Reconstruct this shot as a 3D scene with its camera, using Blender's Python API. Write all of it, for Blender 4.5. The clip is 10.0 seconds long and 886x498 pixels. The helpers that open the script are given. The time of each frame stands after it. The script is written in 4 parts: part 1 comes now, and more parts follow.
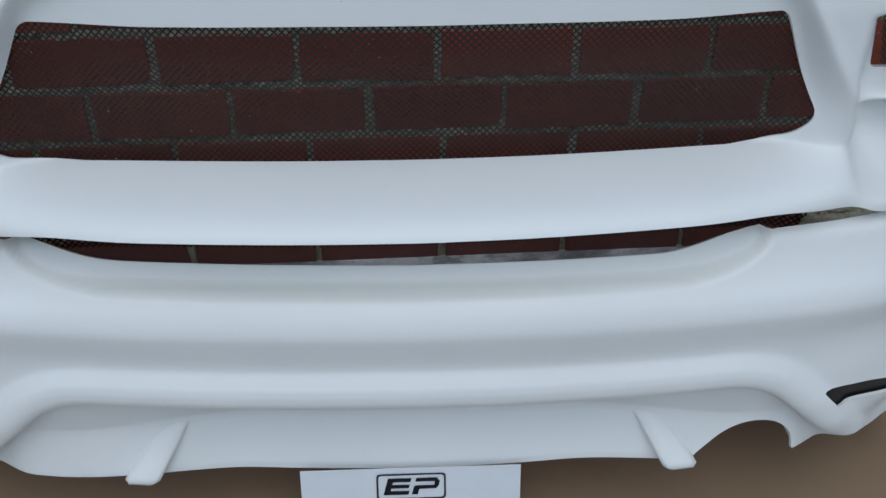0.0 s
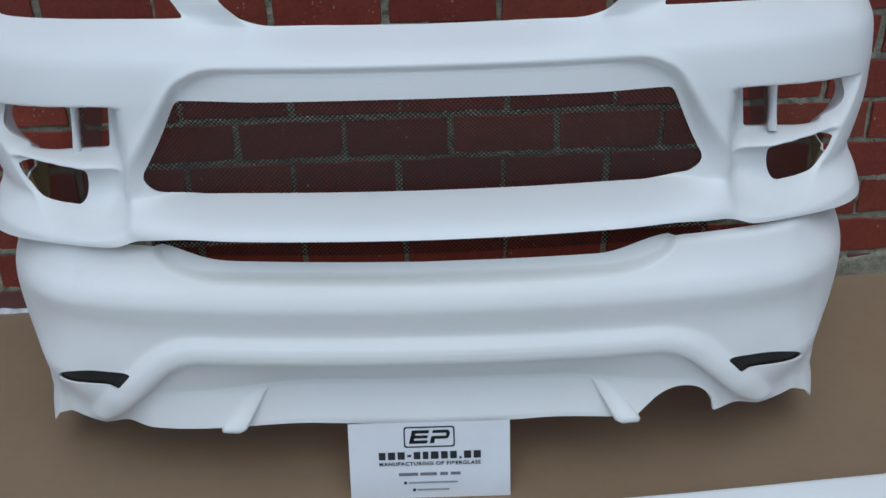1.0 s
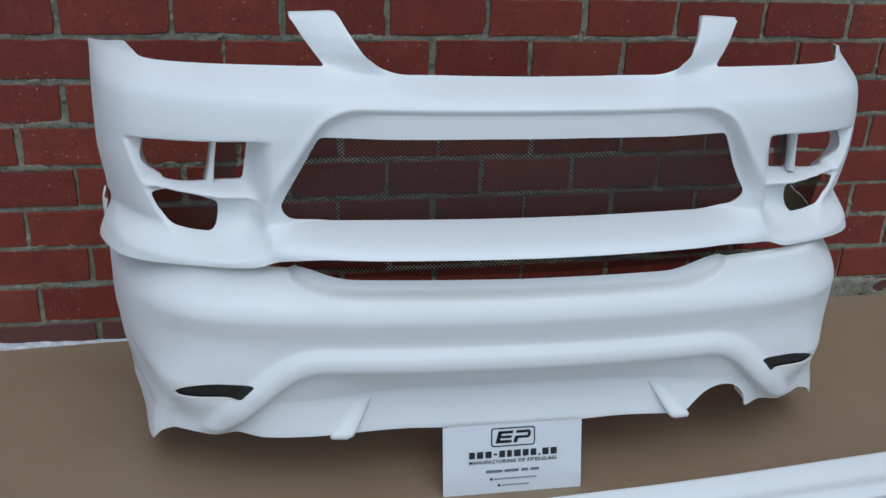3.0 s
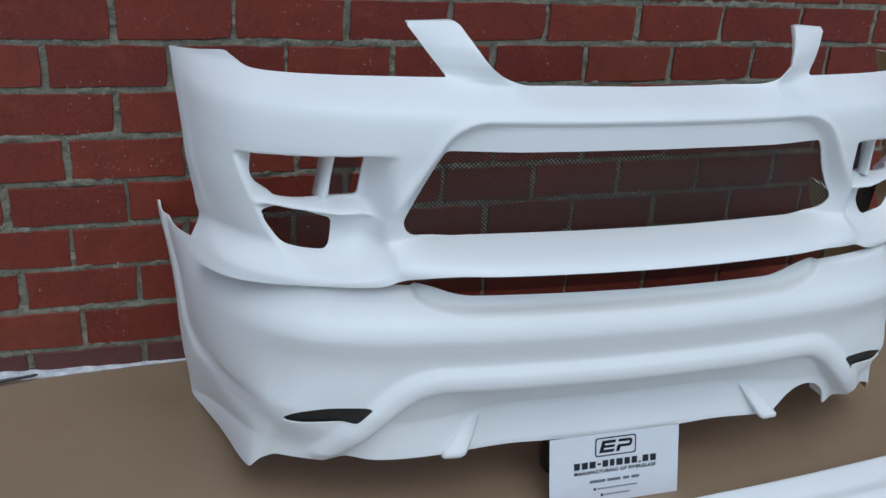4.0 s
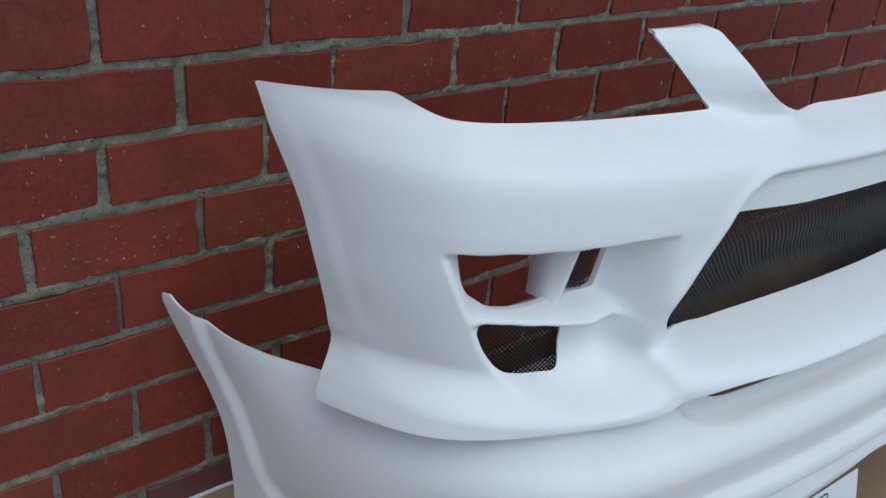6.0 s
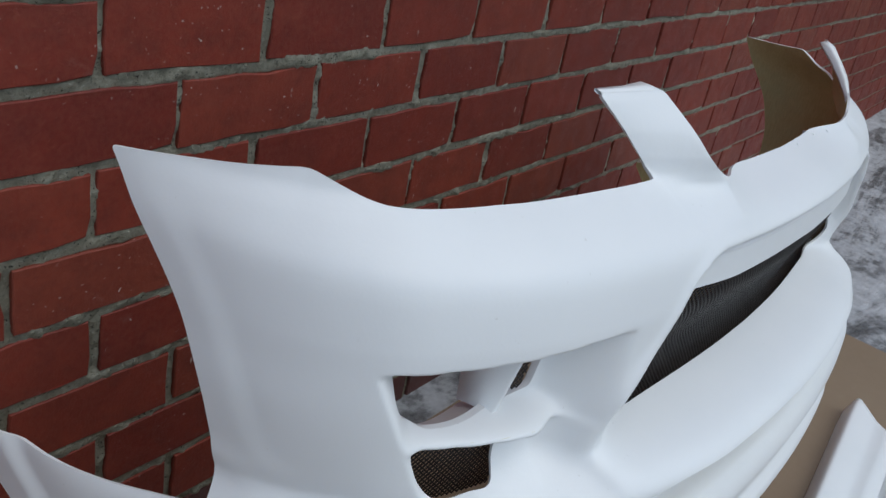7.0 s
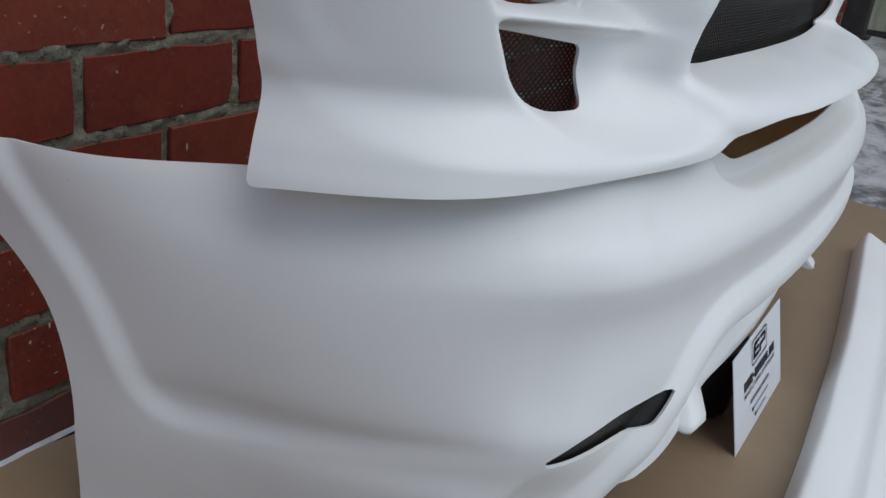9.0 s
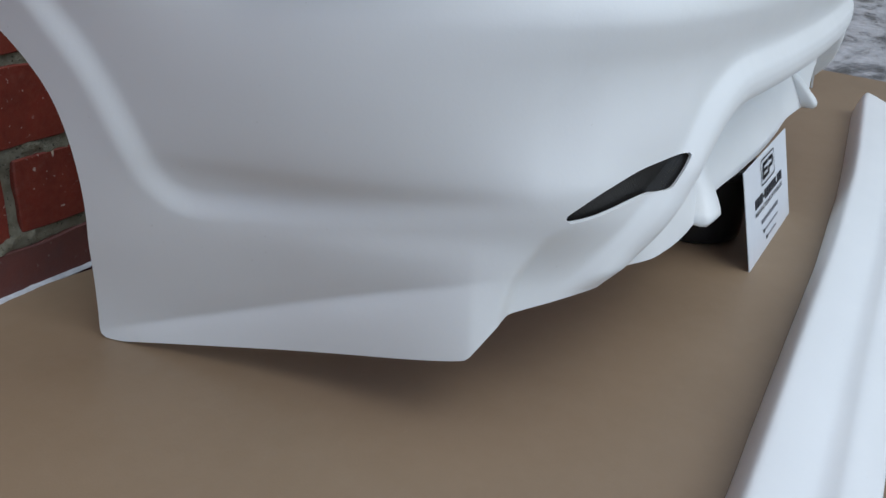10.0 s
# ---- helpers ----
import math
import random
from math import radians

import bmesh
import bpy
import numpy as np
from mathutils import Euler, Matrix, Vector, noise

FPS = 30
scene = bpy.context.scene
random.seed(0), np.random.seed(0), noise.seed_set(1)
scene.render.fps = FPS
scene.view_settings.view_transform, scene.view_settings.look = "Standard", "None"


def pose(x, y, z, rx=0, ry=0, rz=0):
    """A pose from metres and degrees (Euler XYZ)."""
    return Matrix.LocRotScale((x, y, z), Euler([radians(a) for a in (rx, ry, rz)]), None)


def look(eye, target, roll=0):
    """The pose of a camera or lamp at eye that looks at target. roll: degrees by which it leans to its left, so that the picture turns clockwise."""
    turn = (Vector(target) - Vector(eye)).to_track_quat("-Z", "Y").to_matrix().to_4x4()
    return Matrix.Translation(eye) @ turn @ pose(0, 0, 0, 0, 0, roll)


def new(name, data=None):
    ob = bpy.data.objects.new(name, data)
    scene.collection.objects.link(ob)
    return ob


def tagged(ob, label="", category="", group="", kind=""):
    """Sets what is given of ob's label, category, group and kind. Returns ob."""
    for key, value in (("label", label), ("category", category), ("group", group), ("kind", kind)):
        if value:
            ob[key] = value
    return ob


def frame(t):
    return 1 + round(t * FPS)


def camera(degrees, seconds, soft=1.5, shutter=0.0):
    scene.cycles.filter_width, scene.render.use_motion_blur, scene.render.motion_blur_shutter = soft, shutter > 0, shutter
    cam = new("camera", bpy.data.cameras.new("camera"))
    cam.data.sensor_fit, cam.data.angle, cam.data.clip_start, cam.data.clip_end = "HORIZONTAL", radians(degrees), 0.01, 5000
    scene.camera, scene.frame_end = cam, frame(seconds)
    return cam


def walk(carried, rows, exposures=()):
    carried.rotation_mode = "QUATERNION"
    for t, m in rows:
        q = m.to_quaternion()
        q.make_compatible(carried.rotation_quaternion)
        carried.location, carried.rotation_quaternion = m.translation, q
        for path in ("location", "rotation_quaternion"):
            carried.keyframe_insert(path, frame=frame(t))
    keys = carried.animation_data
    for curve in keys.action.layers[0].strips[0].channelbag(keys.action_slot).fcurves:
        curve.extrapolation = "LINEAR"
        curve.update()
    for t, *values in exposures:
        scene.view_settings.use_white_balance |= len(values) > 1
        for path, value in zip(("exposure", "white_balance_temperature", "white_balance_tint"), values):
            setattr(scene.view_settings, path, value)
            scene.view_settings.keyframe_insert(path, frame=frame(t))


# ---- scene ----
cam = camera(53.5, 10.0)
PATH = [
    (0, (0.132, -1.499, 1.017), (0.273, 0.171, -0.075), 0.3),
    (0.5, (0.111, -1.736, 1.083), (0.203, 0.008, 0.11), -1.0),
    (1, (0.138, -1.971, 1.108), (0.215, -0.172, 0.238), -1.4),
    (1.5, (0.1, -2.104, 1.138), (0.215, -0.278, 0.331), -1.0),
    (2, (-0.07, -2.209, 1.14), (0.139, -0.374, 0.373), 0.2),
    (3.5, (-0.481, -2.072, 1.14), (0.028, -0.29, 0.388), 2.9),
    (4, (-0.706, -1.992, 1.146), (-0.081, -0.25, 0.387), 3.5),
    (4.5, (-0.879, -1.878, 1.145), (-0.162, -0.184, 0.359), 3.9),
    (5, (-0.986, -1.632, 1.146), (-0.147, -0.016, 0.319), 4.1),
    (6.5, (-1.151, -0.976, 1.135), (0.216, 0.188, 0.253), 7.8),
    (7, (-1.088, -0.858, 1.139), (0.448, 0.099, 0.287), 11.8),
    (7.5, (-1.09, -0.756, 1.095), (0.527, 0.08, 0.266), 13.7),
    (8, (-1.098, -0.775, 0.996), (0.538, 0.045, 0.19), 12.3),
    (8.5, (-1.139, -0.82, 0.833), (0.519, 0.01, 0.082), 9.0),
    (9, (-1.156, -0.827, 0.698), (0.486, 0.047, -0.037), 6.4),
    (9.5, (-1.185, -0.842, 0.596), (0.439, 0.047, -0.159), 4.9),
    (10, (-1.211, -0.851, 0.523), (0.412, -0.013, -0.291), 3.2),
]
EXPOSURES = [(0.0, -0.17, 6460, 6), (1.0, -0.10, 6360, 6), (2.0, -0.04, 6310, 6), (6.5, 0.02, 6390, 6), (7.5, 0.03, 6860, 9), (8.0, -0.08, 6880, 9), (8.5, -0.13, 6850, 9), (9.0, -0.06, 6900, 9), (10.0, 0.18, 6560, 7)]
walk(cam, [(t, look(eye, target, roll)) for t, eye, target, roll in PATH], EXPOSURES)

# ---- light ----
world = bpy.data.worlds.new("sky_world")
scene.world = world
world.use_nodes = True
wn = world.node_tree
sky = wn.nodes.new("ShaderNodeTexSky")
sky.sky_type = "NISHITA"
sky.sun_disc = False
sky.sun_elevation = radians(58)
sky.sun_rotation = radians(200)
wn.links.new(sky.outputs[0], wn.nodes["Background"].inputs[0])
wn.nodes["Background"].inputs[1].default_value = 0.115
sun = new("sun", bpy.data.lights.new("sun", "SUN"))
sun.data.energy, sun.data.angle, sun.data.color = 1.45, radians(60), (0.905, 0.97, 1.0)
sun.matrix_world = look((0.25, -1.72, 2.9), (0, 0, 0))


# ---- materials ----
class Nodes:
    """A short way to write node materials."""

    def __init__(self, name):
        self.mat = bpy.data.materials.new(name)
        self.mat.use_nodes = True
        self.tree = self.mat.node_tree
        self.bsdf = self.tree.nodes["Principled BSDF"]

    def add(self, kind, **values):
        n = self.tree.nodes.new("ShaderNode" + kind)
        for key, value in values.items():
            if key in n.inputs:
                n.inputs[key].default_value = value
        return n

    def link(self, a, b):
        self.tree.links.new(a, b)

    def coords(self, scale=(1, 1, 1), kind="Object"):
        tc = self.add("TexCoord")
        m = self.add("Mapping")
        m.inputs["Scale"].default_value = scale
        self.link(tc.outputs[kind], m.inputs[0])
        return m.outputs[0]

    def noise(self, vec, scale, detail=4.0, rough=0.55):
        n = self.add("TexNoise", Scale=scale, Detail=detail, Roughness=rough)
        self.link(vec, n.inputs["Vector"])
        return n.outputs["Fac"]

    def ramp(self, fac, *stops):
        r = self.add("ValToRGB")
        e = r.color_ramp.elements
        while len(e) < len(stops):
            e.new(0.5)
        for el, (p, c) in zip(e, stops):
            el.position = p
            el.color = (*c, 1) if len(c) == 3 else c
        self.link(fac, r.inputs[0])
        return r.outputs[0]

    def mix(self, fac, a, b, blend="MIX"):
        m = self.tree.nodes.new("ShaderNodeMix")
        m.data_type = "RGBA"
        m.blend_type = blend
        for sock, v in ((m.inputs[0], fac), (m.inputs[6], a), (m.inputs[7], b)):
            if hasattr(v, "is_linked"):
                self.link(v, sock)
            elif isinstance(v, tuple):
                sock.default_value = (*v, 1)
            else:
                sock.default_value = v
        return m.outputs[2]

    def bump(self, height, strength, distance, after=None):
        b = self.add("Bump", Strength=strength, Distance=distance)
        self.link(height, b.inputs["Height"])
        if after is not None:
            self.link(after, b.inputs["Normal"])
        return b.outputs[0]

    def done(self, colour, rough, normal=None, metallic=0.0, spec=0.5):
        b = self.bsdf
        for sock, v in ((b.inputs["Base Color"], colour), (b.inputs["Roughness"], rough)):
            if hasattr(v, "is_linked"):
                self.link(v, sock)
            elif isinstance(v, tuple):
                sock.default_value = (*v, 1)
            else:
                sock.default_value = v
        b.inputs["Metallic"].default_value = metallic
        b.inputs["Specular IOR Level"].default_value = spec
        if normal is not None:
            self.link(normal, b.inputs["Normal"])
        return self.mat


def gelcoat():
    n = Nodes("white_gelcoat")
    v = n.coords()
    c = n.ramp(n.noise(v, 5, 3), (0.3, (0.80, 0.81, 0.81)), (0.7, (0.83, 0.835, 0.835)))
    dirt = n.ramp(n.noise(v, 2.3, 6, 0.7), (0.64, (0, 0, 0)), (0.80, (0.32, 0.32, 0.32)))
    c = n.mix(dirt, c, (0.70, 0.69, 0.63))
    specks = n.ramp(n.noise(v, 170, 2, 0.5), (0.745, (0, 0, 0)), (0.79, (0.22,) * 3))
    c = n.mix(specks, c, (0.45, 0.42, 0.36))
    r = n.ramp(n.noise(v, 14, 4), (0.3, (0.34,) * 3), (0.7, (0.50,) * 3))
    b = n.bump(n.noise(v, 26, 4), 0.10, 0.004)
    return n.done(c, r, n.bump(n.noise(v, 300, 2), 0.08, 0.0008, b), spec=0.4)


def raw_fibreglass():
    n = Nodes("raw_fibreglass")
    v = n.coords()
    c = n.ramp(n.noise(v, 7, 5), (0.3, (0.58, 0.46, 0.20)), (0.5, (0.68, 0.61, 0.29)), (0.7, (0.64, 0.68, 0.36)))
    strands = n.noise(n.coords((60, 60, 9)), 6, 4, 0.7)
    c = n.mix(0.35, c, n.ramp(strands, (0.3, (0.24, 0.17, 0.07)), (0.7, (0.60, 0.53, 0.28))))
    return n.done(c, 0.42, n.bump(strands, 0.4, 0.002))


def brick_red(name="red_brick", film=0.0):
    n = Nodes(name)
    info = n.add("ObjectInfo")
    geo = n.add("NewGeometry")
    tc = n.add("TexCoord")
    v = geo.outputs["Position"]
    rnd = n.add("Math")
    rnd.operation = "ADD"
    n.link(info.outputs["Random"], rnd.inputs[0])
    n.link(geo.outputs["Random Per Island"], rnd.inputs[1])
    fr = n.add("Math")
    fr.operation = "FRACT"
    n.link(rnd.outputs[0], fr.inputs[0])
    c = n.ramp(fr.outputs[0], (0.0, (0.165, 0.024, 0.016)), (0.5, (0.205, 0.031, 0.019)), (0.85, (0.235, 0.040, 0.023)), (1.0, (0.205, 0.048, 0.028)))
    c = n.mix(n.ramp(n.noise(v, 6.5, 6, 0.68), (0.38, (0, 0, 0)), (0.68, (0.6,) * 3)), c, (0.118, 0.024, 0.018))
    c = n.mix(n.ramp(n.noise(v, 24, 6, 0.72), (0.46, (0, 0, 0)), (0.76, (0.65,) * 3)), c, (0.102, 0.022, 0.017))
    c = n.mix(n.ramp(n.noise(v, 11, 5, 0.7), (0.55, (0, 0, 0)), (0.76, (0.55,) * 3)), c, (0.262, 0.060, 0.034))
    c = n.mix(n.ramp(n.noise(v, 120, 3, 0.6), (0.40, (0, 0, 0)), (0.9, (0.5,) * 3)), c, (0.235, 0.066, 0.041))
    # lime drips and splashes
    drip = n.add("TexVoronoi", Scale=1.0, Randomness=1.0)
    tall = n.add("Mapping")
    tall.inputs["Scale"].default_value = (42, 42, 10)
    n.link(v, tall.inputs[0])
    n.link(tall.outputs[0], drip.inputs["Vector"])
    few = n.ramp(n.noise(v, 13, 3, 0.6), (0.56, (0, 0, 0)), (0.62, (1, 1, 1)))
    mark = n.ramp(drip.outputs["Distance"], (0.05, (1, 1, 1)), (0.085, (0, 0, 0)))
    c = n.mix(n.mix(1.0, mark, few, "MULTIPLY"), c, (0.58, 0.50, 0.43))
    near = n.ramp(n.noise(v, 130, 2, 0.5), (0.675, (0, 0, 0)), (0.72, (0.8,) * 3))
    patch = n.ramp(n.noise(v, 4.5, 5, 0.7), (0.48, (0, 0, 0)), (0.62, (1, 1, 1)))
    c = n.mix(n.mix(1.0, near, patch, "MULTIPLY"), c, (0.55, 0.45, 0.40))
    haze = n.ramp(n.noise(v, 9, 8, 0.75), (0.60, (0, 0, 0)), (0.80, (0.22,) * 3))
    c = n.mix(haze, c, (0.45, 0.33, 0.29))
    if film:
        c = n.mix(n.ramp(n.noise(v, 26, 6, 0.7), (0.25, (film,) * 3), (0.75, (film * 0.55,) * 3)), c, (0.085, 0.052, 0.052))
    r = n.ramp(n.noise(v, 22, 4), (0.3, (0.40,) * 3), (0.7, (0.62,) * 3))
    b = n.bump(n.noise(v, 14, 3), 0.25, 0.006)
    return n.done(c, r, n.bump(n.noise(v, 240, 4, 0.75), 0.55, 0.002, b), spec=0.28)


def mortar_grey():
    n = Nodes("grey_mortar")
    v = n.coords()
    c = n.ramp(n.noise(v, 45, 8, 0.75), (0.28, (0.16, 0.150, 0.112)), (0.48, (0.34, 0.322, 0.250)), (0.72, (0.52, 0.495, 0.40)))
    c = n.mix(n.ramp(n.noise(v, 5, 5, 0.65), (0.40, (0, 0, 0)), (0.68, (0.6,) * 3)), c, (0.215, 0.20, 0.152))
    pits = n.ramp(n.noise(v, 210, 3, 0.6), (0.32, (1, 1, 1)), (0.39, (0, 0, 0)))
    c = n.mix(pits, c, (0.05, 0.046, 0.036))
    grit = n.ramp(n.noise(v, 330, 2, 0.5), (0.66, (0, 0, 0)), (0.73, (0.7,) * 3))
    c = n.mix(grit, c, (0.50, 0.48, 0.41))
    return n.done(c, 0.93, n.bump(n.noise(v, 180, 6, 0.8), 1.0, 0.008, n.bump(n.noise(v, 40, 4, 0.6), 0.8, 0.010)), spec=0.15)


def cardboard_tan():
    n = Nodes("tan_fibreboard")
    v = n.coords()
    c = n.ramp(n.noise(v, 2.2, 5, 0.6), (0.3, (0.235, 0.165, 0.103)), (0.7, (0.275, 0.195, 0.125)))
    c = n.mix(n.ramp(n.noise(v, 30, 5, 0.7), (0.4, (0, 0, 0)), (0.8, (0.35,) * 3)), c, (0.30, 0.22, 0.15))
    c = n.mix(n.ramp(n.noise(n.coords((1, 7, 1)), 9, 6, 0.75), (0.66, (0, 0, 0)), (0.76, (0.35,) * 3)), c, (0.36, 0.29, 0.22))
    return n.done(c, 0.44, n.bump(n.noise(v, 320, 3), 0.12, 0.0008, n.bump(n.noise(v, 3, 2), 0.15, 0.01)), spec=0.5)


def icy_asphalt():
    n = Nodes("icy_asphalt")
    v = n.coords()
    a = n.ramp(n.noise(v, 90, 5, 0.7), (0.3, (0.055, 0.055, 0.058)), (0.7, (0.15, 0.15, 0.15)))
    # trodden snow in smeared tracks over darker ice
    tracks = n.add("TexNoise", Scale=1.6, Detail=12.0, Roughness=0.72, Distortion=1.1)
    n.link(n.coords((0.55, 2.6, 1)), tracks.inputs["Vector"])
    lumps = n.noise(v, 9, 8, 0.7)
    both = n.mix(0.35, tracks.outputs["Fac"], lumps)
    mask = n.ramp(both, (0.425, (0, 0, 0)), (0.47, (0.30,) * 3), (0.505, (0.75,) * 3), (0.58, (1, 1, 1)))
    c = n.mix(mask, a, n.ramp(n.noise(v, 30, 6, 0.7), (0.3, (0.40, 0.41, 0.43)), (0.7, (0.60, 0.61, 0.63))))
    r = n.ramp(both, (0.36, (0.22,) * 3), (0.6, (0.65,) * 3))
    return n.done(c, r, n.bump(both, 0.8, 0.03, n.bump(n.noise(v, 160, 4, 0.7), 0.4, 0.004)))


def plain(name, colour, rough, metallic=0.0, scale=40.0, vary=0.12):
    n = Nodes(name)
    v = n.coords()
    lo = tuple(x * (1 - vary) for x in colour)
    hi = tuple(min(1, x * (1 + vary)) for x in colour)
    f = n.noise(v, scale, 5, 0.6)
    return n.done(n.ramp(f, (0.3, lo), (0.7, hi)), rough, n.bump(f, 0.08, 0.001), metallic)


def weathered_panel():
    n = Nodes("weathered_panel")
    v = n.coords()
    c = n.ramp(n.noise(v, 2.5, 6, 0.7), (0.3, (0.34, 0.33, 0.23)), (0.7, (0.56, 0.54, 0.40)))
    runs = n.noise(n.coords((9, 9, 0.8)), 2.0, 6, 0.7)
    c = n.mix(n.ramp(runs, (0.48, (0, 0, 0)), (0.72, (0.7,) * 3)), c, (0.17, 0.155, 0.11))
    return n.done(c, 0.8, n.bump(runs, 0.3, 0.01))


WHITE = gelcoat()
PANEL = weathered_panel()
RAW = raw_fibreglass()
BRICK = brick_red()
STAINED = brick_red("stained_brick", 0.85)
MORTAR = mortar_grey()
BOARD = cardboard_tan()
ICE = icy_asphalt()
WIRE = plain("dark_wire", (0.022, 0.021, 0.020), 0.5, 0.3)
CARD = plain("white_card", (0.72, 0.74, 0.78), 0.55, 0, 15, 0.03)
INK = plain("black_ink", (0.012, 0.013, 0.02), 0.5)
GREYINK = plain("grey_ink", (0.16, 0.17, 0.2), 0.5)
PALEINK = plain("pale_ink", (0.3, 0.31, 0.34), 0.5)
BLACK = plain("black_plastic", (0.012, 0.012, 0.013), 0.28)
DARKPAINT = plain("dark_paint", (0.035, 0.030, 0.028), 0.6, 0, 12, 0.35)
SNOW = plain("old_snow", (0.50, 0.51, 0.54), 0.8, 0, 50, 0.3)


# ---- building helpers ----
def mesh_part(name, verts, faces, mats, parent=None, label="", index=None, smooth=True):
    me = bpy.data.meshes.new(name)
    me.from_pydata([tuple(map(float, v)) for v in verts], [], [tuple(map(int, f)) for f in faces])
    for m in mats if isinstance(mats, (list, tuple)) else [mats]:
        me.materials.append(m)
    if index is not None:
        me.polygons.foreach_set("material_index", np.array(index, dtype=np.int32))
    me.polygons.foreach_set("use_smooth", np.full(len(me.polygons), smooth))
    me.update()
    ob = new(name, me)
    ob.parent = parent
    if label:
        ob["label"] = label
    return ob


def part(name, bm, mat, parent=None, label="", smooth=False):
    me = bpy.data.meshes.new(name)
    bm.to_mesh(me)
    bm.free()
    me.materials.append(mat)
    me.polygons.foreach_set("use_smooth", np.full(len(me.polygons), smooth))
    ob = new(name, me)
    ob.parent = parent
    if label:
        ob["label"] = label
    return ob


def box(x0, y0, z0, x1, y1, z1, bevel=0.0, segs=1):
    bm = bmesh.new()
    bmesh.ops.create_cube(bm, size=1, matrix=Matrix.LocRotScale(((x0 + x1) / 2, (y0 + y1) / 2, (z0 + z1) / 2), None, (x1 - x0, y1 - y0, z1 - z0)))
    if bevel:
        bmesh.ops.bevel(bm, geom=bm.edges[:], offset=bevel, segments=segs, affect="EDGES", profile=0.5)
    return bm


def empty(name, m, label, category, group=""):
    ob = new(name)
    ob.empty_display_size = 0.05
    ob.matrix_world = m
    return tagged(ob, label, category, group)


def step(a, b, x):
    t = np.clip((x - a) / (b - a), 0, 1)
    return t * t * (3 - 2 * t)


def bell(x, w):
    return np.exp(-((x / w) ** 2))


def rough(x, z, size, seed, octaves=3):
    """Smooth random heights between 0 and 1 over a plane."""
    rng = np.random.default_rng(seed)
    total, weight = np.zeros(np.shape(x)), 0.0
    for o in range(octaves):
        table = rng.random((257, 257))
        a, c = np.asarray(x) / size * 2 ** o + 37.3, np.asarray(z) / size * 2 ** o + 11.7
        i, j = np.floor(a).astype(int), np.floor(c).astype(int)
        f, g = a - i, c - j
        f, g = f * f * (3 - 2 * f), g * g * (3 - 2 * g)
        at = lambda p, q: table[p % 257, q % 257]
        total = total + 0.6 ** o * ((at(i, j) * (1 - f) + at(i + 1, j) * f) * (1 - g) + (at(i, j + 1) * (1 - f) + at(i + 1, j + 1) * f) * g)
        weight += 0.6 ** o
    return total / weight


def rounded(pts, radius):
    """A closed polygon with its corners rounded. radius: one number, or one for each corner."""
    pts = np.array(pts, float)
    n = len(pts)
    rs = radius if isinstance(radius, (list, tuple)) else [radius] * n
    out = []
    for i in range(n):
        p, a, b = pts[i], pts[i - 1], pts[(i + 1) % n]
        la, lb = np.linalg.norm(a - p), np.linalg.norm(b - p)
        r = min(rs[i], la * 0.48, lb * 0.48)
        if r < 1e-5:
            out.append(p)
            continue
        s, e = p + (a - p) / la * r, p + (b - p) / lb * r
        for t in np.linspace(0, 1, 6):
            out.append((1 - t) ** 2 * s + 2 * t * (1 - t) * p + t * t * e)
    return np.array(out)


def inside(poly, u, z):
    """The signed distance to a closed polygon, positive inside."""
    d = np.full(u.shape, 1e9)
    odd = np.zeros(u.shape, bool)
    for (x0, y0), (x1, y1) in zip(poly, np.roll(poly, -1, 0)):
        ex, ey = x1 - x0, y1 - y0
        t = np.clip(((u - x0) * ex + (z - y0) * ey) / (ex * ex + ey * ey + 1e-12), 0, 1)
        d = np.minimum(d, (u - x0 - t * ex) ** 2 + (z - y0 - t * ey) ** 2)
        if y0 != y1:
            odd ^= ((y0 > z) != (y1 > z)) & (u < (x1 - x0) * (z - y0) / (y1 - y0) + x0)
    return np.where(odd, 1, -1) * np.sqrt(d)


def spline(points, n=900):
    """A smooth dense curve through points."""
    p = np.array(points, float)
    p = np.vstack([2 * p[0] - p[1], p, 2 * p[-1] - p[-2]])
    out = []
    m = n // (len(p) - 3)
    for i in range(1, len(p) - 2):
        t = np.linspace(0, 1, m, endpoint=False)[:, None]
        a, b, c, d = p[i - 1], p[i], p[i + 1], p[i + 2]
        out.append(0.5 * (2 * b + (c - a) * t + (2 * a - 5 * b + 4 * c - d) * t * t + (3 * b - 3 * c + d - a) * t ** 3))
    out.append(p[-2][None])
    return np.vstack(out)


def curve(x, xs, ys):
    """A smooth profile through a few points."""
    c = spline(np.array([xs, ys]).T, 400)
    return np.interp(x, c[:, 0], c[:, 1])


